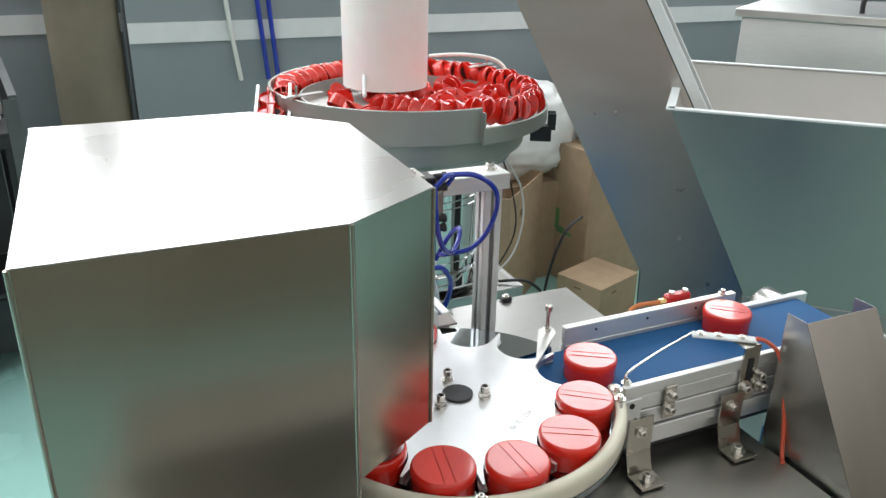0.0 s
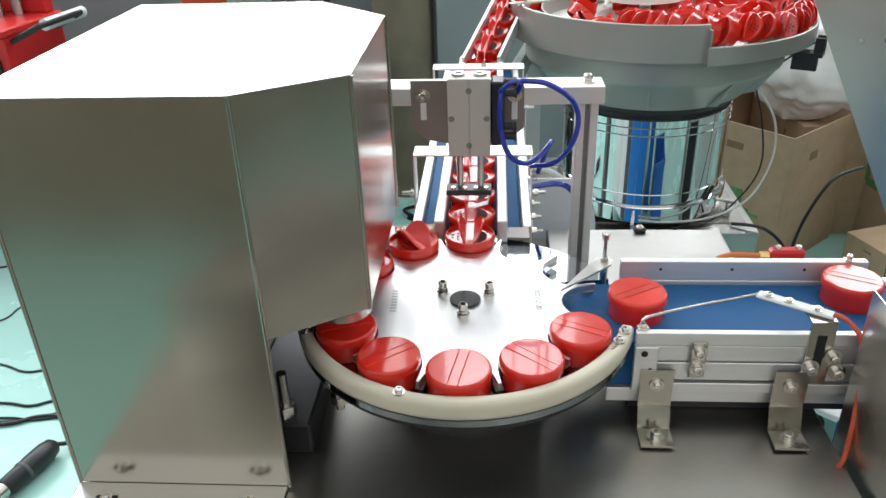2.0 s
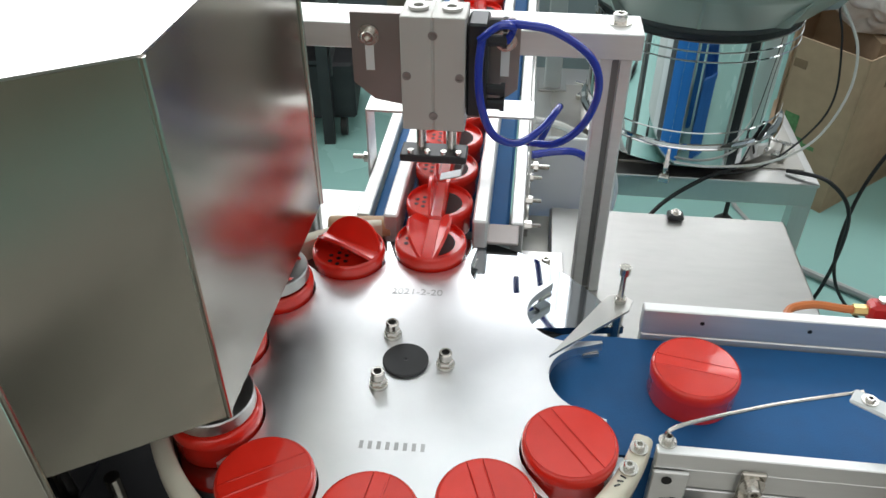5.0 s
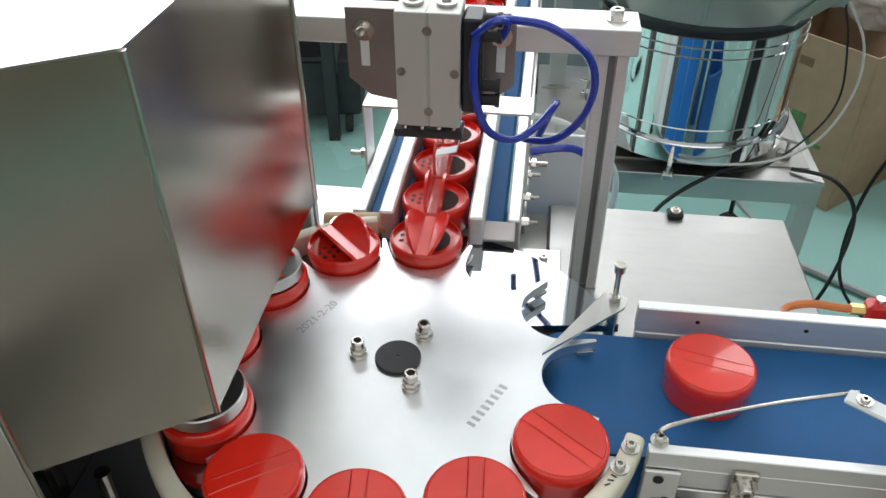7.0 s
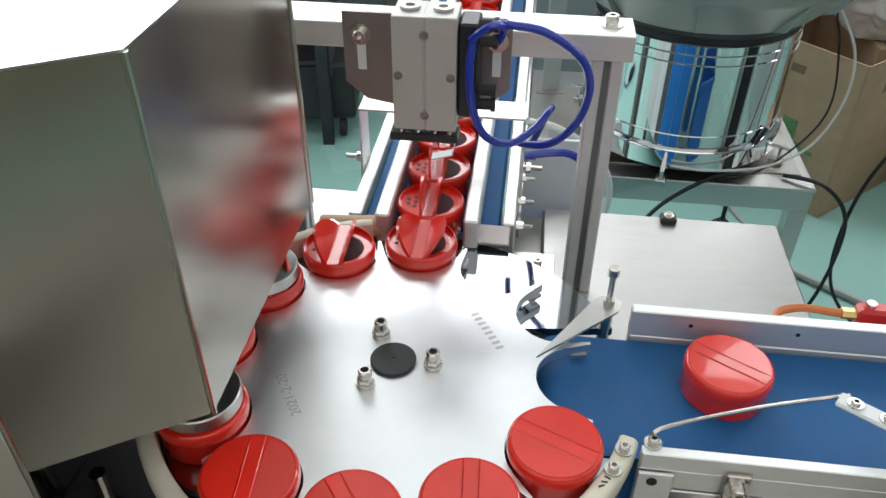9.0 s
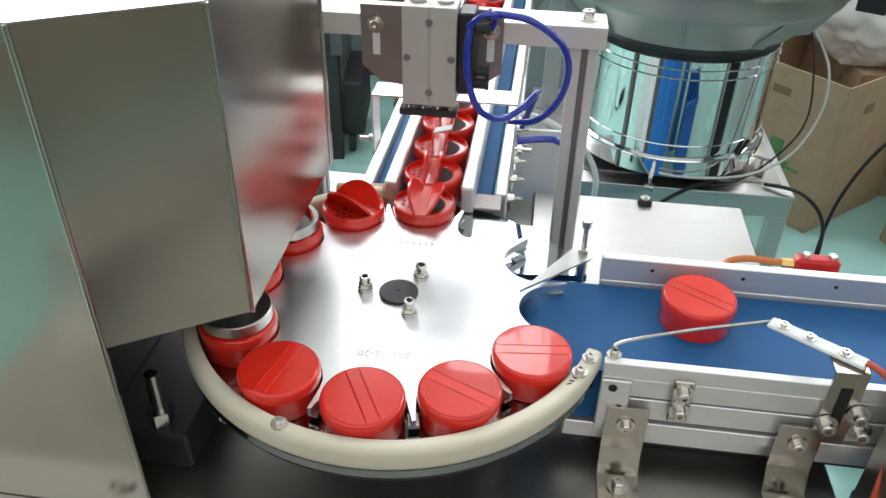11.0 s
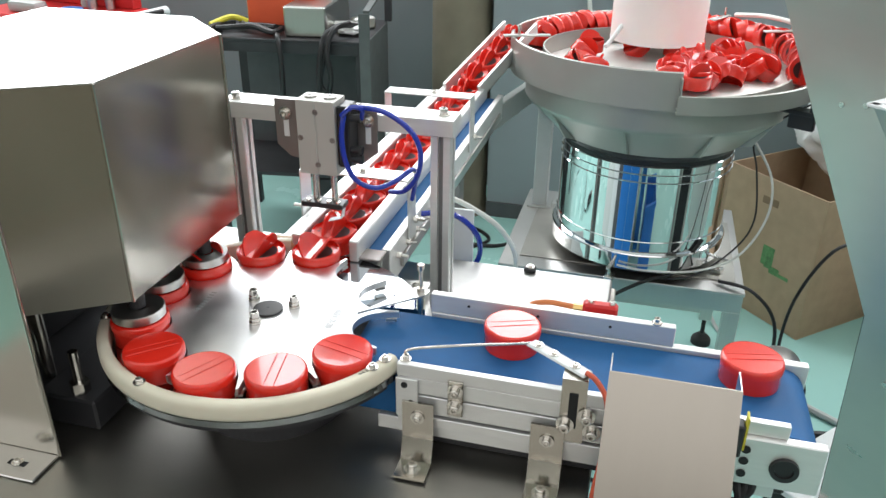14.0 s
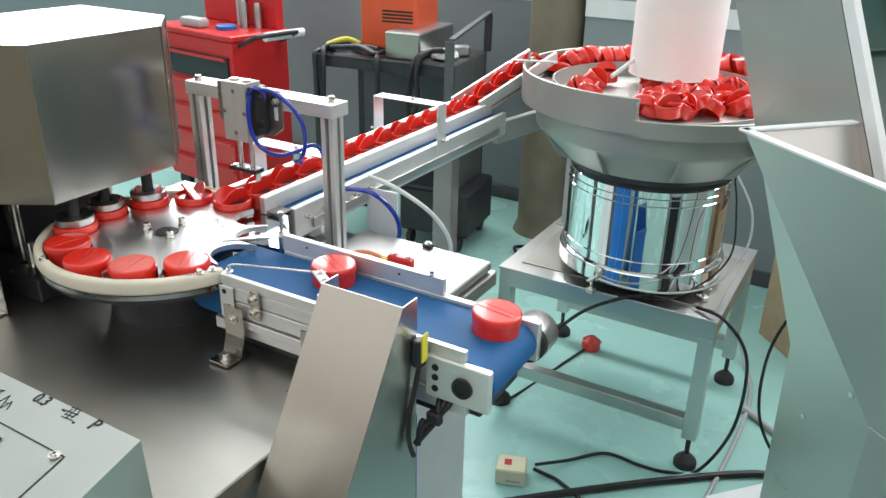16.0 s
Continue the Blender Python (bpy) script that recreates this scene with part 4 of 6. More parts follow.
def bowl_table():
    t = thing("feeder_table", "square stainless steel table with box legs under the bowl feeder", "steel table")
    x0, x1, y0, y1, z = 0.462, 1.111, 1.856, 2.42, 0.492
    bm = B()
    box(bm, x0, x1, y0, y1, z - 0.008, z, 0.0015)
    part("tabletop", bm, M_STEEL_H, t)
    for a, b, c, d in ((x0 + 0.003, x1 - 0.003, y0 + 0.003, y0 + 0.043), (x0 + 0.003, x1 - 0.003, y1 - 0.043, y1 - 0.003)):
        bm = B()
        box(bm, a, b, c, d, z - 0.060, z - 0.0085, 0.001)
        part("apron", bm, M_STEEL, t)
    for a, b in ((x0 + 0.003, x0 + 0.043), (x1 - 0.043, x1 - 0.003)):
        bm = B()
        box(bm, a, b, y0 + 0.0435, y1 - 0.0435, z - 0.060, z - 0.0085, 0.001)
        part("apron", bm, M_STEEL, t)
    for x in (x0 + 0.023, x1 - 0.023):
        for y in (y0 + 0.023, y1 - 0.023):
            bm = B()
            box(bm, x - 0.02, x + 0.02, y - 0.02, y + 0.02, 0.10, z - 0.0605, 0.001)
            leg = part("leg", bm, M_STEEL, t)
            bm = B()
            cyl(bm, x, y, 0.035, 0.0995, 0.007, seg=12)
            lathe(bm, [(0, 0.040), (0.012, 0.040), (0.030, 0.022), (0.033, 0.014), (0.033, 0.0), (0, 0.0)], seg=24, m=Matrix.Translation((x, y, 0)))
            part("levelling_foot", bm, M_RUBBER, leg, "black rubber levelling foot")
    for y in (y0 + 0.023, y1 - 0.023):
        bm = B()
        box(bm, x0 + 0.0435, x1 - 0.0435, y - 0.018, y + 0.018, 0.125, 0.165, 0.001)
        part("stretcher", bm, M_STEEL, t)
    # darker sheet stands in for the drum's dark reflection in the table top
    bm = B()
    box(bm, x0 + 0.05, x1 - 0.02, y0 + 0.06, y0 + 0.45, z + 0.0005, z + 0.003, 0.0005)
    part("base_sheet", bm, M_TABLE, t, "darker steel sheet standing in for the drum's dark reflection on the table")
    return t


bowl_table()


def bowl_support():
    p = thing("support_post", "grey square steel post and arm between bowl feeder and infeed conveyor", "support post")
    bm = B()
    box(bm, 0.490, 0.535, 2.275, 2.320, 0.4925, 0.926, 0.002)
    part("post", bm, M_GREY, p)
    bm = B()
    d = Vector((0.075, 0.41, 0))
    m = Matrix.Translation((0.425, 1.862, 0.866)) @ Matrix.Rotation(math.atan2(d.y, d.x), 4, "Z")
    box(bm, 0, d.length, -0.012, 0.012, 0, 0.060, 0.002, m)
    part("arm", bm, M_GREY, p)
    bm = B()
    box(bm, 0.475, 0.55, 2.262, 2.335, 0.4925, 0.4985, 0.001)
    part("base_flange", bm, M_STEEL_H, p)


bowl_support()
CX, CY = 0.818, 2.09


def bowl_feeder():
    b = thing("bowl_feeder", "vibratory bowl feeder with a chrome base drum and a steel bowl", "bowl feeder", at=(CX, CY, 0))
    bm = B()
    lathe(bm, [(0, 0.4955), (0.19, 0.4955), (0.20, 0.50), (0.20, 0.522), (0, 0.522)], seg=64)
    part("rubber_base", bm, M_RUBBER, b)
    bm = B()
    lathe(bm, [(0.20, 0.523), (0.238, 0.523), (0.241, 0.526), (0.241, 0.527), (0.241, 0.565), (0.241, 0.566), (0.238, 0.570), (0.229, 0.572)], seg=96)
    part("base_flange", bm, M_MIRROR, b, "polished lower flange", smooth=True)
    bm = B()
    lathe(bm, [(0.2285, 0.572), (0.2285, 0.573), (0.2285, 0.599), (0.2285, 0.600), (0.2305, 0.602), (0.2285, 0.604), (0.2285, 0.605), (0.2285, 0.7635), (0.2285, 0.7645), (0.2305, 0.7665), (0.2285, 0.7685), (0.2285, 0.7695), (0.2285, 0.7845), (0.2285, 0.7855), (0.2305, 0.7875), (0.2285, 0.7895), (0.2285, 0.7905), (0.2285, 0.806), (0.2285, 0.807), (0.2265, 0.809), (0.20, 0.809)], seg=128)
    part("drum", bm, M_MIRROR, b, "mirror polished base drum", smooth=True)
    bm = B()
    lathe(bm, [(0.05, 0.8095), (0.224, 0.8095), (0.227, 0.811), (0.227, 0.823), (0.05, 0.823)], seg=64)
    part("gasket", bm, M_BLACK, b, "black rubber gasket")
    # neck coloured black for the shade in the gaps behind the gussets
    bm = B()
    lathe(bm, [(0.02, 0.8235), (0.228, 0.8235), (0.232, 0.826), (0.245, 0.842), (0.02, 0.842)], seg=80)
    part("bowl_neck", bm, M_IRON, b, "neck coloured dark for the shaded gap above the gasket", smooth=True)
    bm = B()
    lathe(bm, [(0.02, 0.8425), (0.246, 0.8425), (0.252, 0.8455), (0.328, 0.922), (0.337, 0.927), (0.340, 0.934), (0.340, 0.936), (0.340, 0.996), (0.340, 0.998), (0.376, 0.998), (0.376, 1.002), (0.02, 1.002)], seg=112)
    part("bowl_skirt", bm, M_BOWL, b, "grey cast skirt tapering to the drum", smooth=True)
    for k in range(10):
        m = Matrix.Rotation(radians(36 * k + 8), 4, "Z")
        bm = B()
        prism(bm, [(0.249, 0.8440), (0.286, 0.8560), (0.333, 0.9245)], -0.003, 0.003, m @ Matrix.Rotation(radians(90), 4, "X"))
        part("gusset", bm, M_BOWL, b)
    # stepped outer wall: high round the left and the back, low at the front right
    bm = B()
    _, rg = lathe(bm, [(0.378, 0.998), (0.378, 1.083), (0.3815, 1.085), (0.385, 1.083), (0.385, 0.998), (0.378, 0.998)], seg=80, a0=20, a1=278)
    bm.faces.new(rg[0][:-1][::-1])
    bm.faces.new(rg[-1][:-1])
    part("outer_wall", bm, M_BOWL, b, "high outer bowl wall", smooth=True)
    bm = B()
    _, rg = lathe(bm, [(0.398, 0.996), (0.398, 1.036), (0.401, 1.038), (0.404, 1.036), (0.404, 0.996), (0.398, 0.996)], seg=40, a0=277, a1=392)
    bm.faces.new(rg[0][:-1][::-1])
    bm.faces.new(rg[-1][:-1])
    part("low_wall", bm, M_BOWL, b, "lower outer wall of the discharge side", smooth=True)
    bm = B()
    lathe(bm, [(0.306, 1.008), (0.3975, 1.006), (0.3975, 0.9985), (0.3765, 0.9985), (0.3765, 1.0025), (0.306, 1.0025), (0.306, 1.008)], seg=40, a0=277, a1=392)
    part("low_track", bm, M_BOWL_IN, b, "pale lined track")
    bm = B()
    box(bm, 0.3775, 0.404, -0.0015, 0.0015, 0.998, 1.075, 0.0, Matrix.Rotation(radians(277.6), 4, "Z"))
    part("step_plate", bm, M_BOWL, b)
    bm = B()
    lathe(bm, [(0.305, 1.018), (0.3775, 1.012), (0.3775, 1.006), (0.305, 1.012)], seg=80, a0=20, a1=277)
    part("upper_track", bm, M_BOWL_IN, b, "pale upper track")
    bm = B()
    # the inner wall winds outwards and falls towards the low side
    rows = []
    for k in range(101):
        a = 235.0 - 3.05 * k
        f = max(0.0, min(1.0, (95.0 - a) / 165.0))
        r, z = 0.296 + 0.006 * math.sin(math.pi * f) + 0.088 * f ** 2.2, 1.052 - 0.020 * f
        ca, sa = math.cos(radians(a)), math.sin(radians(a))
        rows.append([bm.verts.new(((r + o) * ca, (r + o) * sa, h)) for o, h in ((0, 1.003), (0, z), (0.004, z), (0.004, 1.003))])
    for p, q in zip(rows, rows[1:]):
        for j in range(3):
            bm.faces.new((p[j], q[j], q[j + 1], p[j + 1]))
    part("inner_wall", bm, M_BOWL, b, "grey inner wall winding round the bowl", smooth=True)
    bm = B()
    lathe(bm, [(0.0, 1.014), (0.10, 1.010), (0.3055, 1.006), (0.3055, 1.0025), (0, 1.0025)], seg=64)
    part("bowl_floor", bm, M_BOWL_IN, b, "pale lined bowl floor", smooth=True)
    # wipers, brackets and an air line on the rim
    for a, l in ((200, 0.12), (62, 0.10), (25, 0.10)):
        bm = B()
        m = Matrix.Rotation(radians(a), 4, "Z")
        box(bm, 0.29, 0.29 + l, -0.010, 0.010, 1.088, 1.092, 0.001, m)
        w = part("wiper", bm, M_STEEL_H, b)
        bm = B()
        cyl(bm, 0.37, 0, 1.0925, 1.115, 0.004, seg=10, m=m)
        part("wiper_screw", bm, M_BOLT, w)
    bm = B()
    sweep(bm, [(-0.135, -0.03, 1.056), (-0.115, 0.03, 1.08), (-0.095, 0.09, 1.105)], 0.006, 8)
    part("guide_rod", bm, M_BAND, b, "white rod leaning over the bowl", smooth=True)
    bm = B()
    sweep(bm, [(0.20, 0.30, 1.10), (0.28, 0.20, 1.115), (0.36, 0.12, 1.10), (0.38, 0.05, 1.03)], 0.006, 8)
    part("air_line", bm, M_CABLE_W, b, smooth=True)
    m = Matrix.Rotation(radians(-28), 4, "Z")
    bm = B()
    box(bm, 0.285, 0.43, -0.02, 0.02, 0.962, 0.972, 0.001, m)
    box(bm, 0.408, 0.43, -0.02, -0.012, 0.973, 1.010, 0.001, m)
    box(bm, 0.408, 0.43, 0.012, 0.020, 0.973, 1.010, 0.001, m)
    part("bracket", bm, M_IRON, b, "dark side bracket")
    bm = B()
    box(bm, 0.36, 0.42, -0.008, 0.008, 0.925, 0.9615, 0.002, m)
    part("vibration_block", bm, M_IRON, b)
    for a in (258, 330, 150):
        m = Matrix.Rotation(radians(a), 4, "Z")
        bm = B()
        box(bm, 0.242, 0.275, -0.012, 0.012, 0.4955, 0.510, 0.002, m)
        cyl(bm, 0.262, 0, 0.5105, 0.535, 0.004, seg=10, m=m)
        box(bm, 0.240, 0.285, -0.005, 0.005, 0.536, 0.541, 0.001, m)
        part("clamp", bm, M_BOLT, b, "wing clamp")
    return b


bowl_feeder()


def drop_tube():
    t = thing("drop_tube", "milky white plastic drop tube above the bowl", "tube", at=(0.808, 2.235, 1.05))
    bm = B()
    lathe(bm, [(0.122, 0.004), (0.126, 0.004), (0.132, 1.2), (0.128, 1.2), (0.122, 0.004)], seg=56)
    part("wall", bm, M_TUBE_WHITE, t, smooth=True)
    bm = B()
    lathe(bm, [(0.1215, 0.0), (0.1268, 0.0), (0.1272, 0.002), (0.1268, 0.0038), (0.1215, 0.0038), (0.1215, 0.0)], seg=56)
    part("rim", bm, M_TUBE_WHITE, t, smooth=True)


drop_tube()

# ---- elevator with hopper ----
UA = -42.0
EU = Matrix.Translation((1.165, 1.37, 0)) @ Matrix.Rotation(radians(UA), 4, "Z")  # x: along the hopper, y: away
SIDE = Matrix(((1, 0, 0, 0), (0, 0, 1, 0), (0, 1, 0, 0), (0, 0, 0, 1)))


def elevator():
    e = thing("elevator_conveyor", "tall inclined stainless steel elevator with a feed hopper", "elevator")
    out = [(-0.012, 0.1185), (-0.030, 0.63), (-0.93, 2.24), (-0.62, 2.24), (0.155, 0.90), (0.42, 0.80), (0.42, 0.1185)]
    for y0, y1 in ((0.245, 0.248), (0.377, 0.380)):
        bm = B()
        prism(bm, out, y0, y1, EU @ SIDE)
        part("side_panel", bm, M_ELEV, e, "broad brushed side panel")
    n = len(out)
    for i in range(n):
        a, b = out[i], out[(i + 1) % n]
        bm = B()
        d = Vector((b[0] - a[0], 0, b[1] - a[1]))
        m = EU @ Matrix.Translation((a[0], 0, a[1])) @ Matrix.Rotation(-math.atan2(d.z, d.x), 4, "Y")
        box(bm, 0.001, d.length - 0.001, 0.2485, 0.3765, 0.0, 0.003, 0, m)
        # panel 0 is unseen; its black gives the chrome drum a dark reflected band
        p = part("edge_panel", bm, {0: M_BLACK, 3: M_GREENBELT}.get(i, M_ELEV), e, {0: "unseen edge strip coloured black for a dark band in the chrome drum", 3: "dark green inclined belt"}.get(i, ""))
        if i == 3:
            for k in range(9):
                bm = B()
                x = 0.12 + 0.17 * k
                box(bm, x, x + 0.006, 0.262, 0.363, 0.0032, 0.022, 0.001, m)
                part("cleat", bm, M_GREENBELT, p)
            for y0, y1 in ((0.243, 0.261), (0.364, 0.382)):
                bm = B()
                box(bm, 0.0, d.length, y0, y1, 0.0032, 0.030, 0.001, m)
                part("belt_edge", bm, M_BAND, p, "white folded edge beside the belt")
    for x, z in ((-0.40, 1.40), (-0.36, 1.42), (-0.14, 1.06), (-0.19, 1.05), (0.06, 0.74), (0.05, 0.50), (0.15, 0.62)):
        bm = B()
        cyl(bm, 0, 0, 0, 0.003, 0.006, seg=10, m=EU @ Matrix.Translation((x, 0.2445, z)) @ Matrix.Rotation(radians(90), 4, "X"))
        part("rivet", bm, M_BOLT, e)
    # flared hopper
    x0, x1, y0, y1, z1 = 0.0, 0.85, 0.0, 0.70, 1.130
    bx0, bx1, by0, by1, z0 = 0.24, 0.66, 0.20, 0.50, 0.62
    top = [(x0, y0), (x1, y0), (x1, y1), (x0, y1)]
    zt = [z1, z1, z1, z1]
    bot = [(bx0, by0), (bx1, by0), (bx1, by1), (bx0, by1)]
    for i in range(4):
        j = (i + 1) % 4
        bm = B()
        o = [Vector((top[i][0], top[i][1], zt[i])), Vector((top[j][0], top[j][1], zt[j])), Vector((bot[j][0], bot[j][1], z0)), Vector((bot[i][0], bot[i][1], z0))]
        cxy = Vector((0.42, 0.35, 0))
        inn = [p + (Vector((cxy.x, cxy.y, p.z)) - p) * 0.012 for p in o]
        vs = [bm.verts.new(EU @ p) for p in o + inn]
        for f in ((0, 1, 2, 3), (4, 5, 6, 7), (0, 1, 5, 4), (1, 2, 6, 5), (2, 3, 7, 6), (3, 0, 4, 7)):
            bm.faces.new([vs[q] for q in f])
        part("hopper_wall", bm, M_HOPPER, e)
        bm = B()
        a, b = EU @ o[0], EU @ o[1]
        d = b - a
        m = Matrix.Translation(a) @ d.to_track_quat("X", "Z").to_matrix().to_4x4()
        box(bm, -0.006, d.length + 0.006, -0.010, 0.010, 0.001, 0.006, 0.001, m)
        part("rim", bm, M_BAND, e, "bright folded hopper rim")
    bm = B()
    box(bm, bx0, bx1, by0, by1, 0.1185, z0 - 0.001, 0.002, EU)
    part("hopper_stem", bm, M_HOPPER, e)
    # base plate on castors
    bm = B()
    box(bm, -0.155, 0.80, 0.208, 0.56, 0.098, 0.118, 0.003, EU)
    part("base_plate", bm, M_BAND, e, "white base plate")
    for x in (-0.11, 0.74):
        for y in (0.25, 0.52):
            bm = B()
            m = EU @ Matrix.Translation((x, y, 0.035)) @ Matrix.Rotation(radians(90), 4, "X")
            cyl(bm, 0, 0, -0.012, 0.012, 0.035, seg=20, m=m, bevel=0.004)
            box(bm, x - 0.02, x + 0.02, y - 0.02, y + 0.02, 0.071, 0.0975, 0.001, EU)
            part("castor", bm, M_RUBBER, e, "black castor")
    # head with a chute over the drop tube
    bm = B()
    box(bm, -0.98, -0.55, 0.24, 0.46, 2.245, 2.50, 0.004, EU)
    part("head", bm, M_ELEV, e)


elevator()


def chest():
    c = thing("steel_chest", "stainless steel chest with a flat lid and black handle", "steel chest")
    m = Matrix.Translation((1.96, 2.05, 0)) @ Matrix.Rotation(radians(-56), 4, "Z")
    bm = B()
    box(bm, 0.02, 0.86, 0.01, 0.60, 0.0, 1.235, 0.003, m)
    part("body", bm, M_ALU, c)
    bm = B()
    box(bm, 0, 0.88, -0.01, 0.62, 1.236, 1.262, 0.003, m)
    lid = part("lid", bm, M_STEEL_H, c, "bright flat lid")
    bm = B()
    sweep(bm, [m @ Vector(p) for p in ((0.36, 0.10, 1.262), (0.36, 0.10, 1.30), (0.38, 0.10, 1.312), (0.46, 0.10, 1.312), (0.48, 0.10, 1.30), (0.48, 0.10, 1.262))], 0.008, 8)
    part("handle", bm, M_BLACK, lid, "black bow handle", smooth=True)


chest()


def carton(m, w, d, h, opened=True, label="open brown cardboard carton"):
    c = thing("cardboard_carton", label, "carton", "cartons by the feeder")
    c.matrix_basis = m
    for x0, x1, y0, y1 in ((0, w, 0, 0.005), (0, w, d - 0.005, d), (0, 0.005, 0.0052, d - 0.0052), (w - 0.005, w, 0.0052, d - 0.0052)):
        bm = B()
        box(bm, x0, x1, y0, y1, 0.004, h, 0.001)
        part("side", bm, M_CARD, c)
    bm = B()
    box(bm, 0, w, 0, d, 0, 0.0035)
    part("bottom", bm, M_CARD_IN, c)
    if not opened:
        bm = B()
        box(bm, 0, w, 0, d, h + 0.0005, h + 0.005)
        part("lid", bm, M_CARD, c)
    # thin dark patches paint the shaded hand holes on the uncut sides
    bm = B()
    box(bm, w * 0.30, w * 0.42, -0.0012, -0.0002, h * 0.78, h * 0.84)
    part("hand_hole", bm, M_CARD_DARK, c)
    bm = B()
    box(bm, -0.0012, -0.0002, d * 0.44, d * 0.60, h * 0.82, h * 0.87)
    part("hand_hole", bm, M_CARD_DARK, c)
    for z0, z1, y0, y1 in ((0.40, 0.54, 0.38, 0.50), (0.36, 0.385, 0.2, 0.40), (0.385, 0.41, 0.3, 0.46)):
        bm = B()
        box(bm, -0.0012, -0.0002, d * y0, d * y1, h * z0, h * z1)
        part("print", bm, M_GREEN, c, "green printed mark")
    return c


a = math.atan2(2.78 - 2.5, 1.72 - 1.41)
carton(pose(1.41, 2.50, 0.001, 0, 0, math.degrees(a)), 0.42, 0.42, 0.52)
carton(pose(1.73, 2.30, 0.001, 0, 0, 20), 0.26, 0.22, 0.16, False, "small closed brown cardboard carton")
carton(pose(1.86, 2.62, 0.001, 0, 0, 12), 0.50, 0.45, 0.62, False, "large closed brown cardboard carton")
carton(pose(1.55, 2.80, 0.001, 0, 0, 2), 0.30, 0.36, 0.45, False, "large closed cardboard carton by the wall")


def sack(x, y, z, sx, sy, sz, seed):
    bm = B()
    bmesh.ops.create_icosphere(bm, subdivisions=5, radius=1.0)
    for v in bm.verts:
        p = v.co.copy()
        k = 1 + 0.16 * noise.noise(p * 2.2 + Vector((seed, 0, 0))) + 0.07 * noise.noise(p * 6 + Vector((0, seed, 0)))
        q = Vector((math.copysign(abs(p.x) ** 0.7, p.x) * sx, math.copysign(abs(p.y) ** 0.7, p.y) * sy, math.copysign(abs(p.z) ** 0.8, p.z) * sz)) * k
        v.co = Vector((x, y, z + sz)) + q
        v.co.z = max(v.co.z, z)
    return part("plastic_sack", bm, M_WHITEBAG, smooth=True)


tagged(sack(1.66, 2.96, 0.457, 0.30, 0.17, 0.205, 3), "crumpled white plastic sack lying on a carton", "sack", "white sacks")
tagged(sack(-0.345, 2.90, 0.867, 0.05, 0.06, 0.018, 5), "crumpled white rag lying on the bench", "rag", "rags on the bench").name = "rag"
tagged(sack(2.12, 2.85, 0.629, 0.24, 0.20, 0.17, 7), "crumpled white plastic sack on top of a carton", "sack", "white sacks")


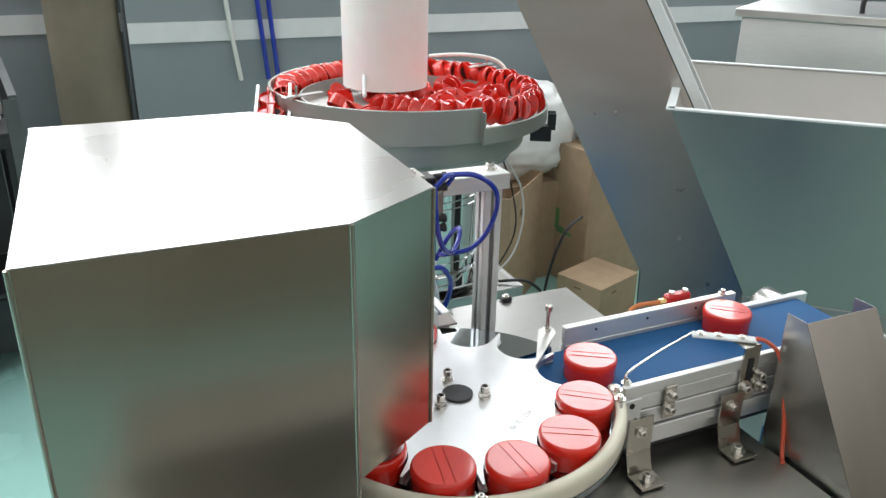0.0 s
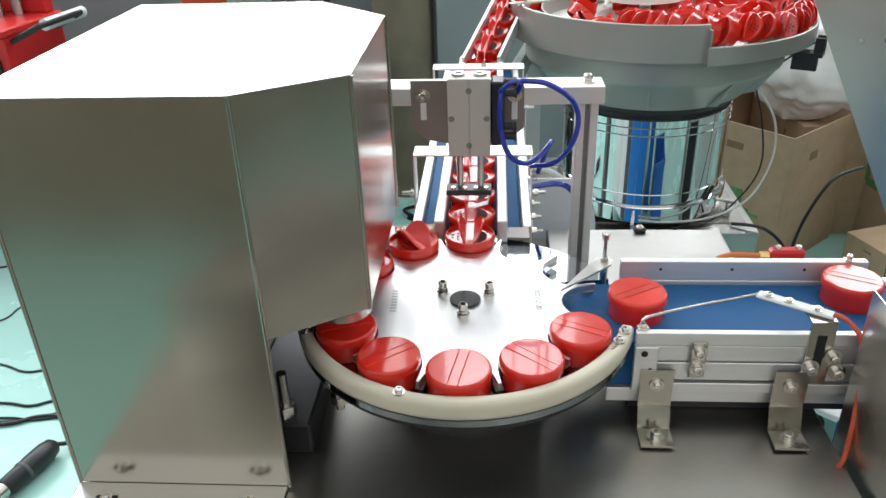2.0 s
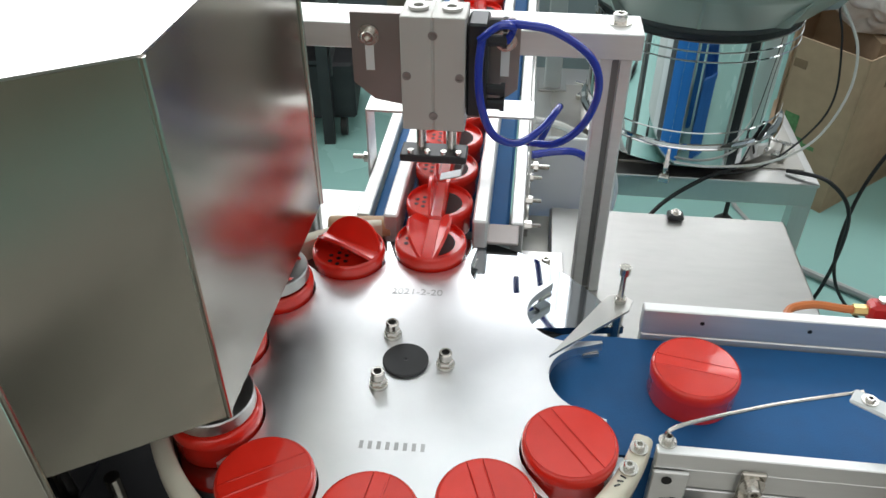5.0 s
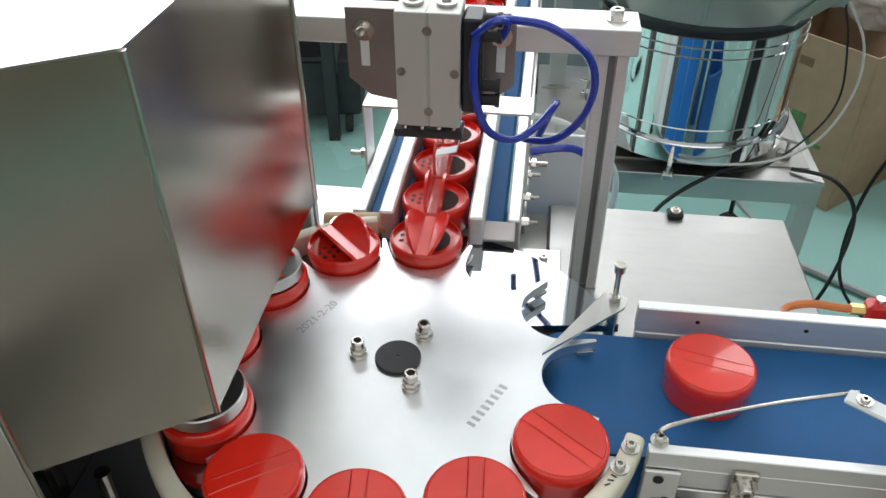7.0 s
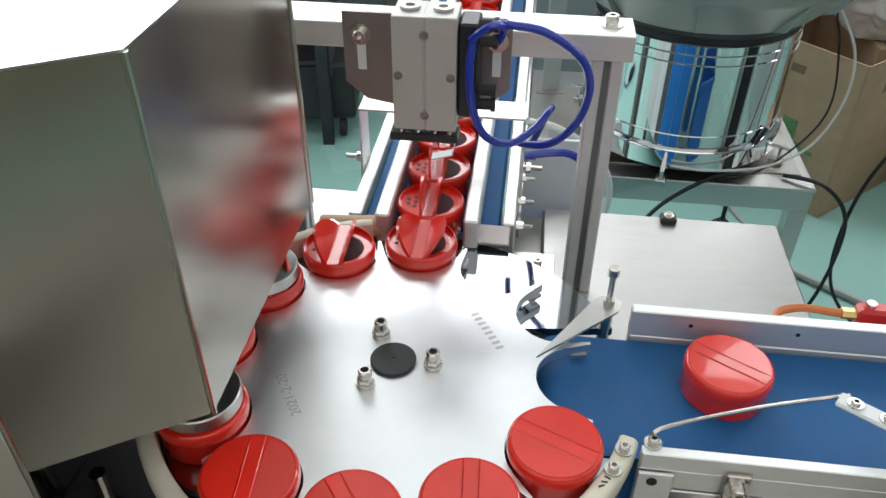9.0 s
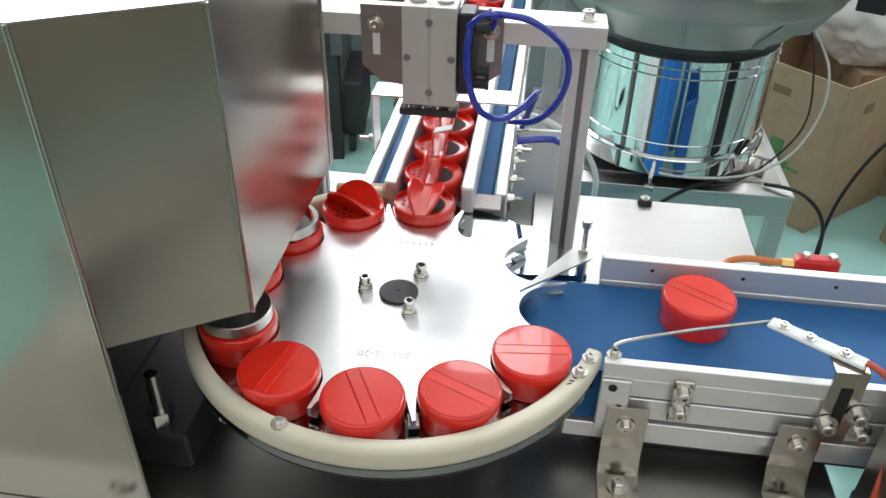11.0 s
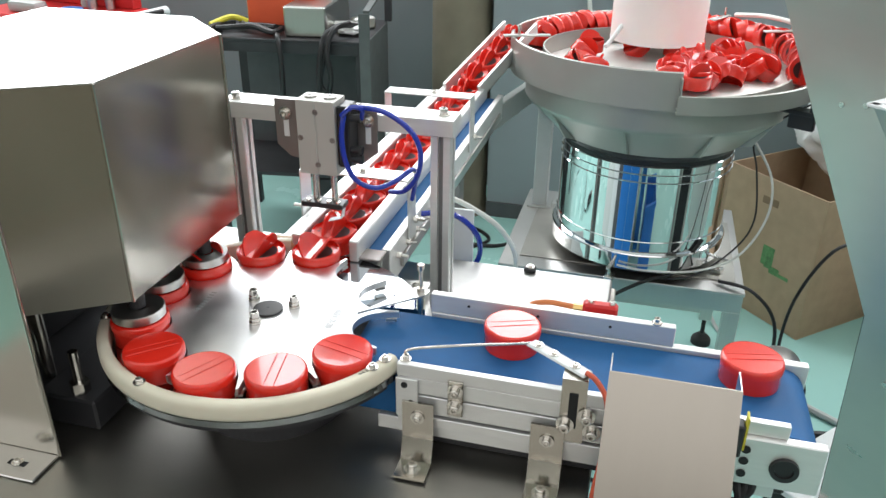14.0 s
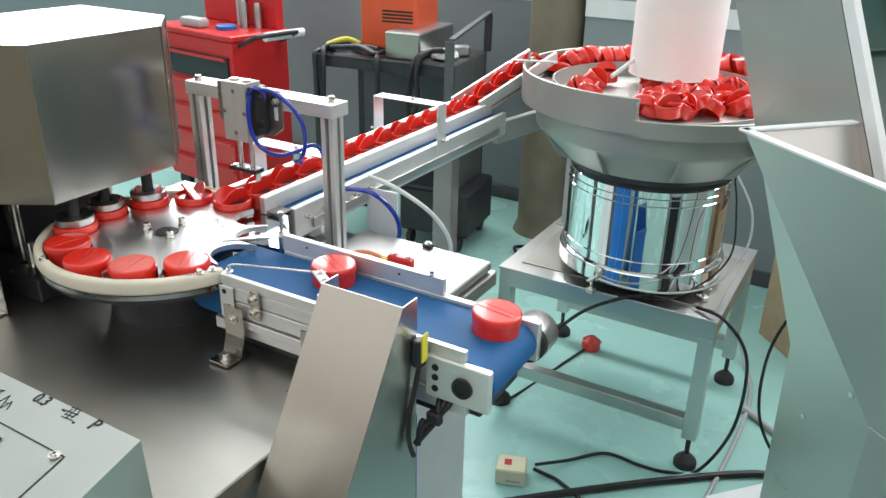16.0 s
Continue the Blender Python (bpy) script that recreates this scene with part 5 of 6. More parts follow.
# ---- bench, cabinet and clutter before the wall ----
def bench():
    b = thing("steel_bench", "black welded steel bench", "workbench")
    m = Matrix.Translation((-0.894, 2.668, 0)) @ Matrix.Rotation(radians(8), 4, "Z")
    w, d, h = 0.66, 0.46, 0.865
    bm = B()
    box(bm, 0, w, 0, d, h - 0.012, h, 0.001, m)
    part("tabletop", bm, M_IRON, b)
    for x0, x1, y0, y1 in ((0, w, 0.0, 0.03), (0, w, d - 0.03, d)):
        bm = B()
        box(bm, x0, x1, y0, y1, h - 0.05, h - 0.0125, 0, m)
        part("apron", bm, M_IRON, b)
    for x in (0.02, w - 0.02):
        for y in (0.02, d - 0.02):
            bm = B()
            box(bm, x - 0.02, x + 0.02, y - 0.018, y + 0.018, 0.0, h - 0.051, 0.001, m)
            part("leg", bm, M_IRON, b)
    bm = B()
    box(bm, 0.03, w - 0.03, 0.03, d - 0.03, 0.30, 0.315, 0, m)
    part("lower_shelf", bm, M_IRON, b)
    bm = B()
    box(bm, 0.045, w - 0.045, d - 0.06, d - 0.05, 0.32, h - 0.052, 0, m)
    part("back_panel", bm, M_DARKGREY, b, "dark grey back panel")
    bm = B()
    box(bm, w + 0.001, w + 0.006, 0.045, d - 0.04, 0.25, h - 0.002, 0, m)
    part("side_panel", bm, M_BENCH, b, "grey sheet steel side panel")
    bm = B()
    box(bm, w - 0.022, w + 0.020, -0.006, -0.001, 0.42, h + 0.105, 0.001, m)
    part("front_post", bm, M_BENCH, b, "flat grey upright")
    bm = B()
    box(bm, w - 0.006, w + 0.022, d - 0.03, d - 0.002, h + 0.0005, h + 0.165, 0, m)
    part("back_post", bm, M_IRON, b)
    bm = B()
    mm = m @ Matrix.Translation((w + 0.008, 0.0, h + 0.108)) @ Matrix.Rotation(math.atan2(0.06, d), 4, "X")
    box(bm, -0.012, 0.012, -0.004, d, 0.0, 0.010, 0, mm)
    part("side_rail", bm, M_BENCH, b, "grey side rail")
    # welding machine
    k = thing("welding_machine", "orange red welding machine with a pale green front", "welding machine")
    bm = B()
    box(bm, 0.14, 0.42, 0.20, 0.44, h + 0.012, h + 0.245, 0.012, m, 2)
    body = part("housing", bm, M_ORANGE, k)
    bm = B()
    box(bm, 0.135, 0.1395, 0.215, 0.425, h + 0.03, h + 0.225, 0.0, m)
    part("front_plate", bm, M_PALEGREEN, k, "pale green front plate")
    bm = B()
    box(bm, 0.134, 0.1348, 0.24, 0.29, h + 0.15, h + 0.20, 0.0, m)
    part("meter", bm, M_BLACK, k)
    for z in range(4):
        bm = B()
        box(bm, 0.25, 0.40, 0.1985, 0.1995, h + 0.13 + 0.015 * z, h + 0.138 + 0.015 * z, 0.0, m)
        part("vent", bm, M_BLACK, body)
    for x in (0.18, 0.38):
        for y in (0.23, 0.41):
            bm = B()
            cyl(bm, x, y, h + 0.0005, h + 0.0115, 0.012, seg=12, m=m)
            part("rubber_foot", bm, M_RUBBER, k)
    bm = B()
    sweep(bm, [m @ Vector(p) for p in ((0.20, 0.32, h + 0.245), (0.20, 0.32, h + 0.275), (0.36, 0.32, h + 0.275), (0.36, 0.32, h + 0.245))], 0.008, 8, 3)
    part("handle", bm, M_BLACK, k)
    # grey cover box
    c = thing("steel_box", "long grey sheet steel box lying on the bench", "steel box")
    bm = B()
    box(bm, 0.335, 0.50, 0.05, 0.44, h + 0.0005, h + 0.115, 0.006, m)
    part("box", bm, M_STEEL, c)
    # hanging cables and a torch
    for j, pts in enumerate((
        ((0.06, 0.10, h + 0.01), (0.03, -0.01, h + 0.012), (0.035, -0.03, h - 0.05), (0.05, -0.035, h - 0.30), (0.06, -0.03, 0.42)),
        ((0.50, 0.12, h + 0.02), (0.52, -0.005, h + 0.03), (0.51, -0.03, h - 0.05), (0.49, -0.03, h - 0.16), (0.54, -0.03, h - 0.2)),
        ((0.02, 0.16, h + 0.012), (0.09, 0.03, h + 0.03), (0.20, 0.06, h + 0.035), (0.29, 0.03, h + 0.02), (0.31, 0.12, h + 0.02)),
        ((0.08, 0.20, h + 0.02), (0.05, 0.04, h + 0.03), (0.07, -0.02, h + 0.0), (0.075, -0.035, h - 0.10), (0.065, -0.035, h - 0.35), (0.08, -0.03, 0.35)),
        ((0.60, 0.16, h + 0.03), (0.55, 0.02, h + 0.05), (0.52, -0.03, h - 0.02), (0.53, -0.035, h - 0.14), (0.50, -0.03, h - 0.26)),
        ((0.58, 0.10, h + 0.05), (0.52, 0.0, h + 0.035), (0.495, -0.035, h - 0.04), (0.485, -0.035, h - 0.18), (0.50, -0.03, h - 0.30)),
        ((0.10, 0.24, h + 0.02), (0.16, 0.11, h + 0.03), (0.24, 0.10, h + 0.03), (0.30, 0.06, h + 0.035)),
        ((0.10, 0.18, h + 0.012), (0.20, 0.10, h + 0.03), (0.30, 0.04, h + 0.012), (0.33, -0.02, h + 0.0), (0.34, -0.03, h - 0.12), (0.33, -0.03, h - 0.4)),
    )):
        bm = B()
        sweep(bm, [m @ Vector(p) for p in pts], 0.011 if j != 1 else 0.008, 8)
        tagged(part("welding_cable", bm, M_CABLE, smooth=True), "thick black welding cable lying over or hanging over the bench edge", "cable", "welding cables")
    bm = B()
    sweep(bm, [m @ Vector(p) for p in ((0.03, 0.08, h + 0.03), (0.09, 0.15, h + 0.05), (0.15, 0.17, h + 0.03))], 0.012, 8)
    tagged(part("torch", bm, M_YELLOW, smooth=True), "yellow handled welding torch on the bench", "torch")
    for x, y, z in ((0.53, 0.2, 0.02), (0.57, 0.16, 0.02), (0.60, 0.25, 0.03)):
        bm = B()
        box(bm, x - 0.02, x + 0.02, y - 0.05, y + 0.05, h + 0.0005, h + z + 0.02, 0.008, m @ Matrix.Translation((x, y, 0)) @ Matrix.Rotation(x * 9, 4, "Z") @ Matrix.Translation((-x, -y, 0)))
        tagged(part("clamp", bm, M_STEEL), "small steel clamp lying on the bench", "clamp", "clamps on the bench")
    # dark case on castors under the bench
    g = thing("wheeled_case", "black equipment case on castors under the bench", "equipment case")
    bm = B()
    box(bm, 0.40, 0.74, 0.06, 0.40, 0.075, 0.29, 0.01, m)
    part("case", bm, M_IRON, g)
    for x in (0.45, 0.69):
        for y in (0.08, 0.37):
            bm = B()
            cyl(bm, 0, 0, -0.012, 0.012, 0.036, seg=18, bevel=0.003, m=m @ Matrix.Translation((x, y, 0.037)) @ Matrix.Rotation(radians(90), 4, "Y"))
            part("castor", bm, M_RUBBER, g)


bench()


def tool_cabinet():
    c = thing("tool_cabinet", "red enamelled tool cabinet with drawers and a push handle", "tool cabinet")
    m = Matrix.Translation((-1.385, 2.66, 0)) @ Matrix.Rotation(radians(-8), 4, "Z")
    w, d, h = 0.62, 0.36, 0.86
    bm = B()
    box(bm, -w, 0, 0.012, d, 0.10, h, 0.006, m)
    part("body", bm, M_REDCAB, c)
    for k in range(5):
        z = h - 0.06 - 0.14 * (k + 1)
        bm = B()
        box(bm, -w + 0.03, -0.03, 0.0, 0.0115, z, z + 0.125, 0.002, m)
        dr = part("drawer", bm, M_BLACK if k == 0 else M_REDCAB, c)
        bm = B()
        box(bm, -w + 0.04, -0.04, -0.012, -0.0005, z + 0.105, z + 0.12, 0.002, m)
        part("handle", bm, M_REDCAB, dr)
    bm = B()
    box(bm, -w - 0.01, 0.01, 0.0, d + 0.01, h + 0.0005, h + 0.03, 0.006, m)
    part("top_tray", bm, M_REDCAB, c)
    bm = B()
    sweep(bm, [m @ Vector(p) for p in ((0.01, 0.05, h - 0.02), (0.12, 0.05, h + 0.03), (0.13, 0.08, h + 0.035), (0.13, 0.28, h + 0.035), (0.12, 0.31, h + 0.03), (0.01, 0.31, h - 0.02))], 0.011, 8, 4)
    part("push_handle", bm, M_BLACK, c, "black push handle", smooth=True)
    bm = B()
    cyl(bm, 0, 0, 0.09, 0.33, 0.022, seg=16, m=m @ Matrix.Translation((0.08, 0.06, h + 0.02)) @ Matrix.Rotation(radians(-90), 4, "X"))
    part("paper_roll", bm, M_BAND, c, "white roll on the handle")
    bm = B()
    box(bm, -w + 0.02, -0.02, d - 0.05, d, h + 0.0305, h + 0.40, 0.004, m)
    part("tool_board", bm, M_REDCAB, c, "red tool board")
    for x in (-w + 0.06, -0.06):
        for y in (0.06, d - 0.06):
            bm = B()
            cyl(bm, 0, 0, -0.014, 0.014, 0.048, seg=18, bevel=0.004, m=m @ Matrix.Translation((x, y, 0.049)) @ Matrix.Rotation(radians(90), 4, "X"))
            part("castor", bm, M_RUBBER, c)
    # loose tools on top
    for x, y, r, hh, mat, lab, nm in ((-0.20, 0.14, 0.05, 0.02, M_BLUEBAG, "round blue dish on the tool cabinet", "dish"), (-0.18, 0.24, 0.022, 0.14, M_STEEL, "bright steel can on the tool cabinet", "can"),
                                  (-0.12, 0.28, 0.020, 0.12, M_STEEL, "bright steel can on the tool cabinet", "can"), (-0.26, 0.28, 0.018, 0.16, M_GREY, "grey bottle on the tool cabinet", "bottle")):
        bm = B()
        lathe(bm, [(0, 0), (r, 0), (r, hh * 0.8), (r * 0.8, hh), (0, hh)], seg=20, m=m @ Matrix.Translation((x, y, h + 0.031)))
        tagged(part(nm, bm, mat, smooth=True), lab, nm)
    bm = B()
    box(bm, -0.46, -0.30, 0.05, 0.12, h + 0.031, h + 0.075, 0.015, m, 2)
    tagged(part("power_tool", bm, M_GREY), "grey power tool lying on the tool cabinet", "power tool")


tool_cabinet()


def cable(name, label, pts, r, mat):
    bm = B()
    sweep(bm, pts, r, 8, 8)
    return tagged(part(name, bm, mat, smooth=True), label, "cable")


cable("power_cable", "black cable looping down from the feeder table to the floor", [(1.045, 1.90, 0.500), (1.13, 1.86, 0.499), (1.20, 1.86, 0.40), (1.20, 1.875, 0.18), (1.132, 1.865, 0.008), (1.053, 1.809, 0.006), (0.976, 1.797, 0.006), (0.875, 1.796, 0.006), (0.795, 1.707, 0.008), (0.728, 1.615, 0.026)], 0.0048, M_CABLE)
cable("power_cable", "thick black cable lying across the floor", [(0.52, 1.30, 0.011), (0.669, 1.407, 0.011), (0.820, 1.548, 0.011), (0.976, 1.690, 0.011), (1.075, 1.775, 0.011), (1.230, 1.90, 0.011), (1.339, 1.955, 0.011), (1.6, 2.0, 0.011)], 0.0105, M_CABLE)
cable("power_cable", "black cable curling over the floor from the junction box", [(0.728, 1.60, 0.022), (0.765, 1.612, 0.008), (0.803, 1.608, 0.006), (0.883, 1.570, 0.006), (0.943, 1.524, 0.006), (1.0, 1.43, 0.006), (1.04, 1.30, 0.006)], 0.0055, M_CABLE)
cable("air_hose", "grey air hose lying over the floor behind the table foot", [(1.07, 2.62, 0.10), (1.138, 2.514, 0.012), (1.183, 2.363, 0.008), (1.196, 2.150, 0.008), (1.184, 1.833, 0.008), (1.163, 1.652, 0.008), (1.12, 1.50, 0.008)], 0.007, M_GREY)
cable("signal_cable", "dark blue cable from the bowl base across the table", [(0.99, 1.93, 0.60), (0.93, 1.88, 0.52), (0.86, 1.85, 0.500), (0.76, 1.80, 0.45), (0.66, 1.72, 0.36), (0.52, 1.70, 0.30), (0.50, 1.74, 0.1), (0.51, 1.9, 0.006), (0.60, 2.3, 0.006), (0.64, 2.40, 0.010)], 0.005, M_CABLE)
cable("signal_cable", "thin black cable hanging beside the bowl", [(1.20, 1.95, 0.985), (1.12, 1.95, 0.93), (1.075, 1.96, 0.87), (1.09, 1.94, 0.80), (1.105, 1.92, 0.68), (1.07, 1.90, 0.60), (0.98, 1.875, 0.52), (0.90, 1.87, 0.500)], 0.0024, M_CABLE)
cable("signal_cable", "thin white cable curving beside the bowl", [(1.075, 1.96, 0.87), (1.13, 1.95, 0.78), (1.135, 1.93, 0.68), (1.08, 1.89, 0.585), (0.98, 1.852, 0.545), (0.86, 1.838, 0.535), (0.78, 1.84, 0.54)], 0.003, M_CABLE_W)
cable("air_hose", "white air hose hanging under the infeed conveyor", [(0.456, 1.20, 0.96), (0.50, 1.24, 0.93), (0.56, 1.30, 0.86), (0.59, 1.33, 0.78), (0.57, 1.32, 0.70), (0.50, 1.28, 0.67), (0.43, 1.25, 0.68)], 0.005, M_CABLE_W)
cable("air_hose", "dark blue air hose looping under the infeed conveyor", [(0.456, 1.12, 0.955), (0.51, 1.14, 0.95), (0.545, 1.17, 0.90), (0.54, 1.19, 0.84), (0.50, 1.18, 0.80)], 0.005, M_TUBE)
cable("power_cable", "black cable coiled on the floor by the column", [(0.02, 2.95, 0.006), (0.14, 2.88, 0.006), (0.22, 2.98, 0.006), (0.12, 3.08, 0.006), (0.0, 3.0, 0.02), (0.10, 2.9, 0.02), (0.25, 2.92, 0.008), (0.35, 3.0, 0.006)], 0.008, M_CABLE)
cable("power_cable", "black cable arching down to the floor beside the cartons", [(1.44, 2.06, 0.60), (1.32, 1.98, 0.585), (1.245, 1.95, 0.42), (1.25, 1.95, 0.20), (1.33, 1.95, 0.06), (1.45, 1.92, 0.008), (1.7, 1.85, 0.007)], 0.0045, M_CABLE)
cable("steel_conduit", "grey conduit lying on the floor by the cartons", [(1.18, 2.25, 0.012), (1.45, 2.05, 0.012), (1.75, 1.85, 0.012)], 0.011, M_GREY)
for pts, r in ((((-1.75, 2.47, 0.005), (-1.559, 2.505, 0.005), (-1.511, 2.515, 0.005), (-1.30, 2.50, 0.005)), 0.004),
               (((-1.55, 2.02, 0.004), (-1.341, 2.129, 0.004), (-1.30, 2.234, 0.004), (-1.10, 2.36, 0.004)), 0.003),
               (((-1.45, 1.93, 0.004), (-1.196, 1.88, 0.004), (-1.096, 1.843, 0.004), (-1.023, 1.855, 0.004), (-0.8, 1.93, 0.004)), 0.0032),
               (((-1.4, 1.68, 0.004), (-1.086, 1.689, 0.004), (-0.986, 1.677, 0.004), (-0.918, 1.707, 0.004), (-0.7, 1.80, 0.004)), 0.004),
               (((-1.4, 1.60, 0.004), (-1.047, 1.622, 0.004), (-0.945, 1.618, 0.004), (-0.877, 1.653, 0.004), (-0.7, 1.74, 0.004)), 0.0035),
               (((-1.4, 1.57, 0.004), (-1.036, 1.603, 0.004), (-0.863, 1.633, 0.004), (-0.7, 1.69, 0.004)), 0.004)):
    cable("floor_cable", "thin dark cable trailing over the teal floor", pts, r, M_BLACK)


def hand_grinder():
    g = thing("hand_grinder", "black hand grinder lying on the floor with its cable", "power tool", at=(-0.825, 1.405, 0.033), turn=-16)
    m = Matrix.Rotation(radians(-90), 4, "X")
    bm = B()
    lathe(bm, [(0, -0.09), (0.022, -0.09), (0.026, -0.08), (0.027, -0.02), (0.029, 0.0), (0.029, 0.05), (0.024, 0.075), (0.014, 0.085), (0, 0.085)], seg=28, m=m)
    part("housing", bm, M_BLACK, g, smooth=True)
    bm = B()
    lathe(bm, [(0.0274, -0.030), (0.0290, -0.028), (0.0290, -0.022), (0.0276, -0.020)], seg=28, m=m)
    part("collar", bm, M_DARKGREY, g, "grey collar ring", smooth=True)
    bm = B()
    cyl(bm, 0, 0, -0.135, -0.091, 0.018, 0.021, seg=20, m=m)
    part("gear_head", bm, M_BOLT, g, "bright gear head")
    bm = B()
    sweep(bm, [(0.0, 0.083, 0.0), (0.012, 0.10, -0.008), (0.022, 0.125, -0.020), (0.0, 0.165, -0.026), (-0.05, 0.20, -0.026), (-0.11, 0.205, -0.026), (-0.17, 0.18, -0.026), (-0.23, 0.13, -0.026), (-0.42, 0.05, -0.026)], 0.0062, 8)
    part("cable", bm, M_CABLE, g, smooth=True)


hand_grinder()
cable("wall_cable", "blue cable hanging down the grey wall", [(0.62, 3.22, 3.2), (0.62, 3.22, 1.6), (0.66, 3.22, 0.9)], 0.010, M_TUBE)
cable("wall_cable", "blue cable hanging down the grey wall", [(0.66, 3.22, 3.2), (0.665, 3.22, 1.6), (0.70, 3.22, 0.9)], 0.010, M_TUBE)
cable("wall_cable", "pale cable hanging down the grey wall", [(0.49, 3.22, 3.2), (0.50, 3.22, 1.5), (0.55, 3.22, 0.9)], 0.009, M_CABLE_W)


def adapter():
    a = thing("cable_adapter", "cream junction box with red marks on the floor", "junction box", at=(0.680, 1.555, 0.001), turn=20)
    bm = B()
    box(bm, -0.042, 0.042, -0.036, 0.036, 0, 0.052, 0.004)
    b = part("body", bm, M_CREAMBOX, a)
    bm = B()
    box(bm, -0.020, 0.000, -0.010, 0.014, 0.0522, 0.0532)
    part("mark", bm, M_REDCAB, b)
    bm = B()
    box(bm, -0.012, 0.028, -0.0372, -0.0362, 0.014, 0.020)
    part("label", bm, M_GREY, b)


adapter()


def photo_sensor():
    s = thing("photo_sensor", "small red photoelectric sensor with an orange cable tail", "sensor", at=(0.775, 0.8405, 0.970), turn=0)
    bm = B()
    box(bm, -0.015, 0.015, -0.0155, 0.006, -0.030, 0.0005, 0.001)
    part("bracket", bm, M_STEEL, s)
    bm = B()
    cyl(bm, 0, 0, 0.0222, 0.034, 0.0052, seg=6, m=Matrix.Translation((0, 0, 0.010)) @ Matrix.Rotation(radians(-90), 4, "Y"))
    part("fitting", bm, M_BRASS, s, "brass tube fitting")
    bm = B()
    box(bm, -0.022, 0.022, -0.008, 0.008, 0.001, 0.020, 0.003)
    b = part("body", bm, M_REDCAB, s)
    for x in (-0.012, 0.014):
        bm = B()
        cyl(bm, x, 0, 0.0202, 0.024, 0.004, seg=12)
        part("screw", bm, M_BOLT, b)
    bm = B()
    sweep(bm, [(-0.0225, 0, 0.010), (-0.04, 0, 0.010), (-0.065, 0.004, 0.009), (-0.085, 0.0, 0.006), (-0.092, -0.012, 0.004)], 0.0036, 8)
    part("cable_tail", bm, M_ORANGE_TUBE, s, "orange cable tail", smooth=True)


photo_sensor()
KN = thing("red_knob", "red plastic cap lying on the floor under the table", "bottle cap", at=(0.62, 2.35, 0.001))
bm = B()
lathe(bm, [(0, 0), (0.03, 0), (0.035, 0.01), (0.033, 0.035), (0.015, 0.05), (0, 0.052)], seg=24)
part("shell", bm, M_RED, KN, smooth=True)


# ---- caps ----
HINGE = 0.0062


def half_disc(side, r, z0, z1):
    bm = B()
    a0 = math.asin(HINGE / r)
    pts = [(r * math.cos(a0 + (math.pi - 2 * a0) * k / 22), r * math.sin(a0 + (math.pi - 2 * a0) * k / 22) - HINGE) for k in range(23)]
    if side < 0:
        pts = [(x, -y) for x, y in pts]
    prism(bm, pts, z0, z1)
    return bm


def bottle_cap():
    c = thing("bottle_cap", "red plastic bottle cap with two hinged flaps", "bottle cap", "red bottle caps")
    bm = B()
    lathe(bm, [(0.0325, 0.001), (0.0325, 0.0), (0.0338, 0.0), (0.0345, 0.002), (0.0345, 0.019), (0.0352, 0.0205), (0.0355, 0.022), (0.0355, 0.0262), (0.0353, 0.0281), (0.0347, 0.0299), (0.0338, 0.0311), (0.0327, 0.0316), (0.0325, 0.0312), (0.0325, 0.0265), (0.0, 0.0265)], seg=40)
    part("body", bm, M_RED, c, smooth=True)
    bm = B()
    box(bm, -0.0325, 0.0325, -HINGE + 0.0003, HINGE - 0.0003, 0.0267, 0.0317, 0.0005)
    for y in (-HINGE + 0.0012, HINGE - 0.0012):
        box(bm, -0.0255, 0.0255, y - 0.00045, y + 0.00045, 0.0315, 0.0322, 0.0003)
    part("hinge_bar", bm, M_RED, c)
    for s in (1, -1):
        f = part("flap", half_disc(s, 0.0323, -0.0016, 0.0013), M_RED, c)
        f.matrix_basis = pose(0, s * HINGE, 0.0302)
    # flat dark shapes on the deck paint the shade in the cap's openings
    bm = B()
    for k in range(7):
        a = radians(51.4 * k)
        x, y = (0, 0.0165) if k == 6 else (0.0085 * math.cos(radians(60 * k)), 0.0165 + 0.0085 * math.sin(radians(60 * k)))
        cyl(bm, x, y, 0.0266, 0.0269, 0.0022, seg=10)
    part("sifter_holes", bm, M_HOLE_SHADE, c, "dark discs standing in for the shaded sifter holes")
    bm = B()
    pts = [(0.022 * math.cos(radians(200 + 14 * k)), 0.024 * math.sin(radians(200 + 14 * k)) + 0.0) for k in range(11)]
    prism(bm, pts, 0.0266, 0.0269)
    part("pour_hole", bm, M_HOLE_SHADE, c, "dark patch standing in for the shaded pour opening")
    return c


CAP = bottle_cap()
CAP.matrix_basis = pose(0.365, 0.912, 0.95)
OPEN = 72.0


def set_flaps(cap, a, b):
    for f in cap.children:
        if f.name.startswith("flap"):
            s = 1 if f.matrix_basis.translation.y > 0 else -1
            f.matrix_basis = pose(0, s * HINGE, 0.0302, s * (a if s > 0 else b))


set_flaps(CAP, OPEN, OPEN - 8)
FIRST, LAST = -10, 58
CAPS = {0: CAP}
for k in range(FIRST, LAST + 1):
    if k:
        CAPS[k] = copy_thing(CAP, pose(0, 0, 0))

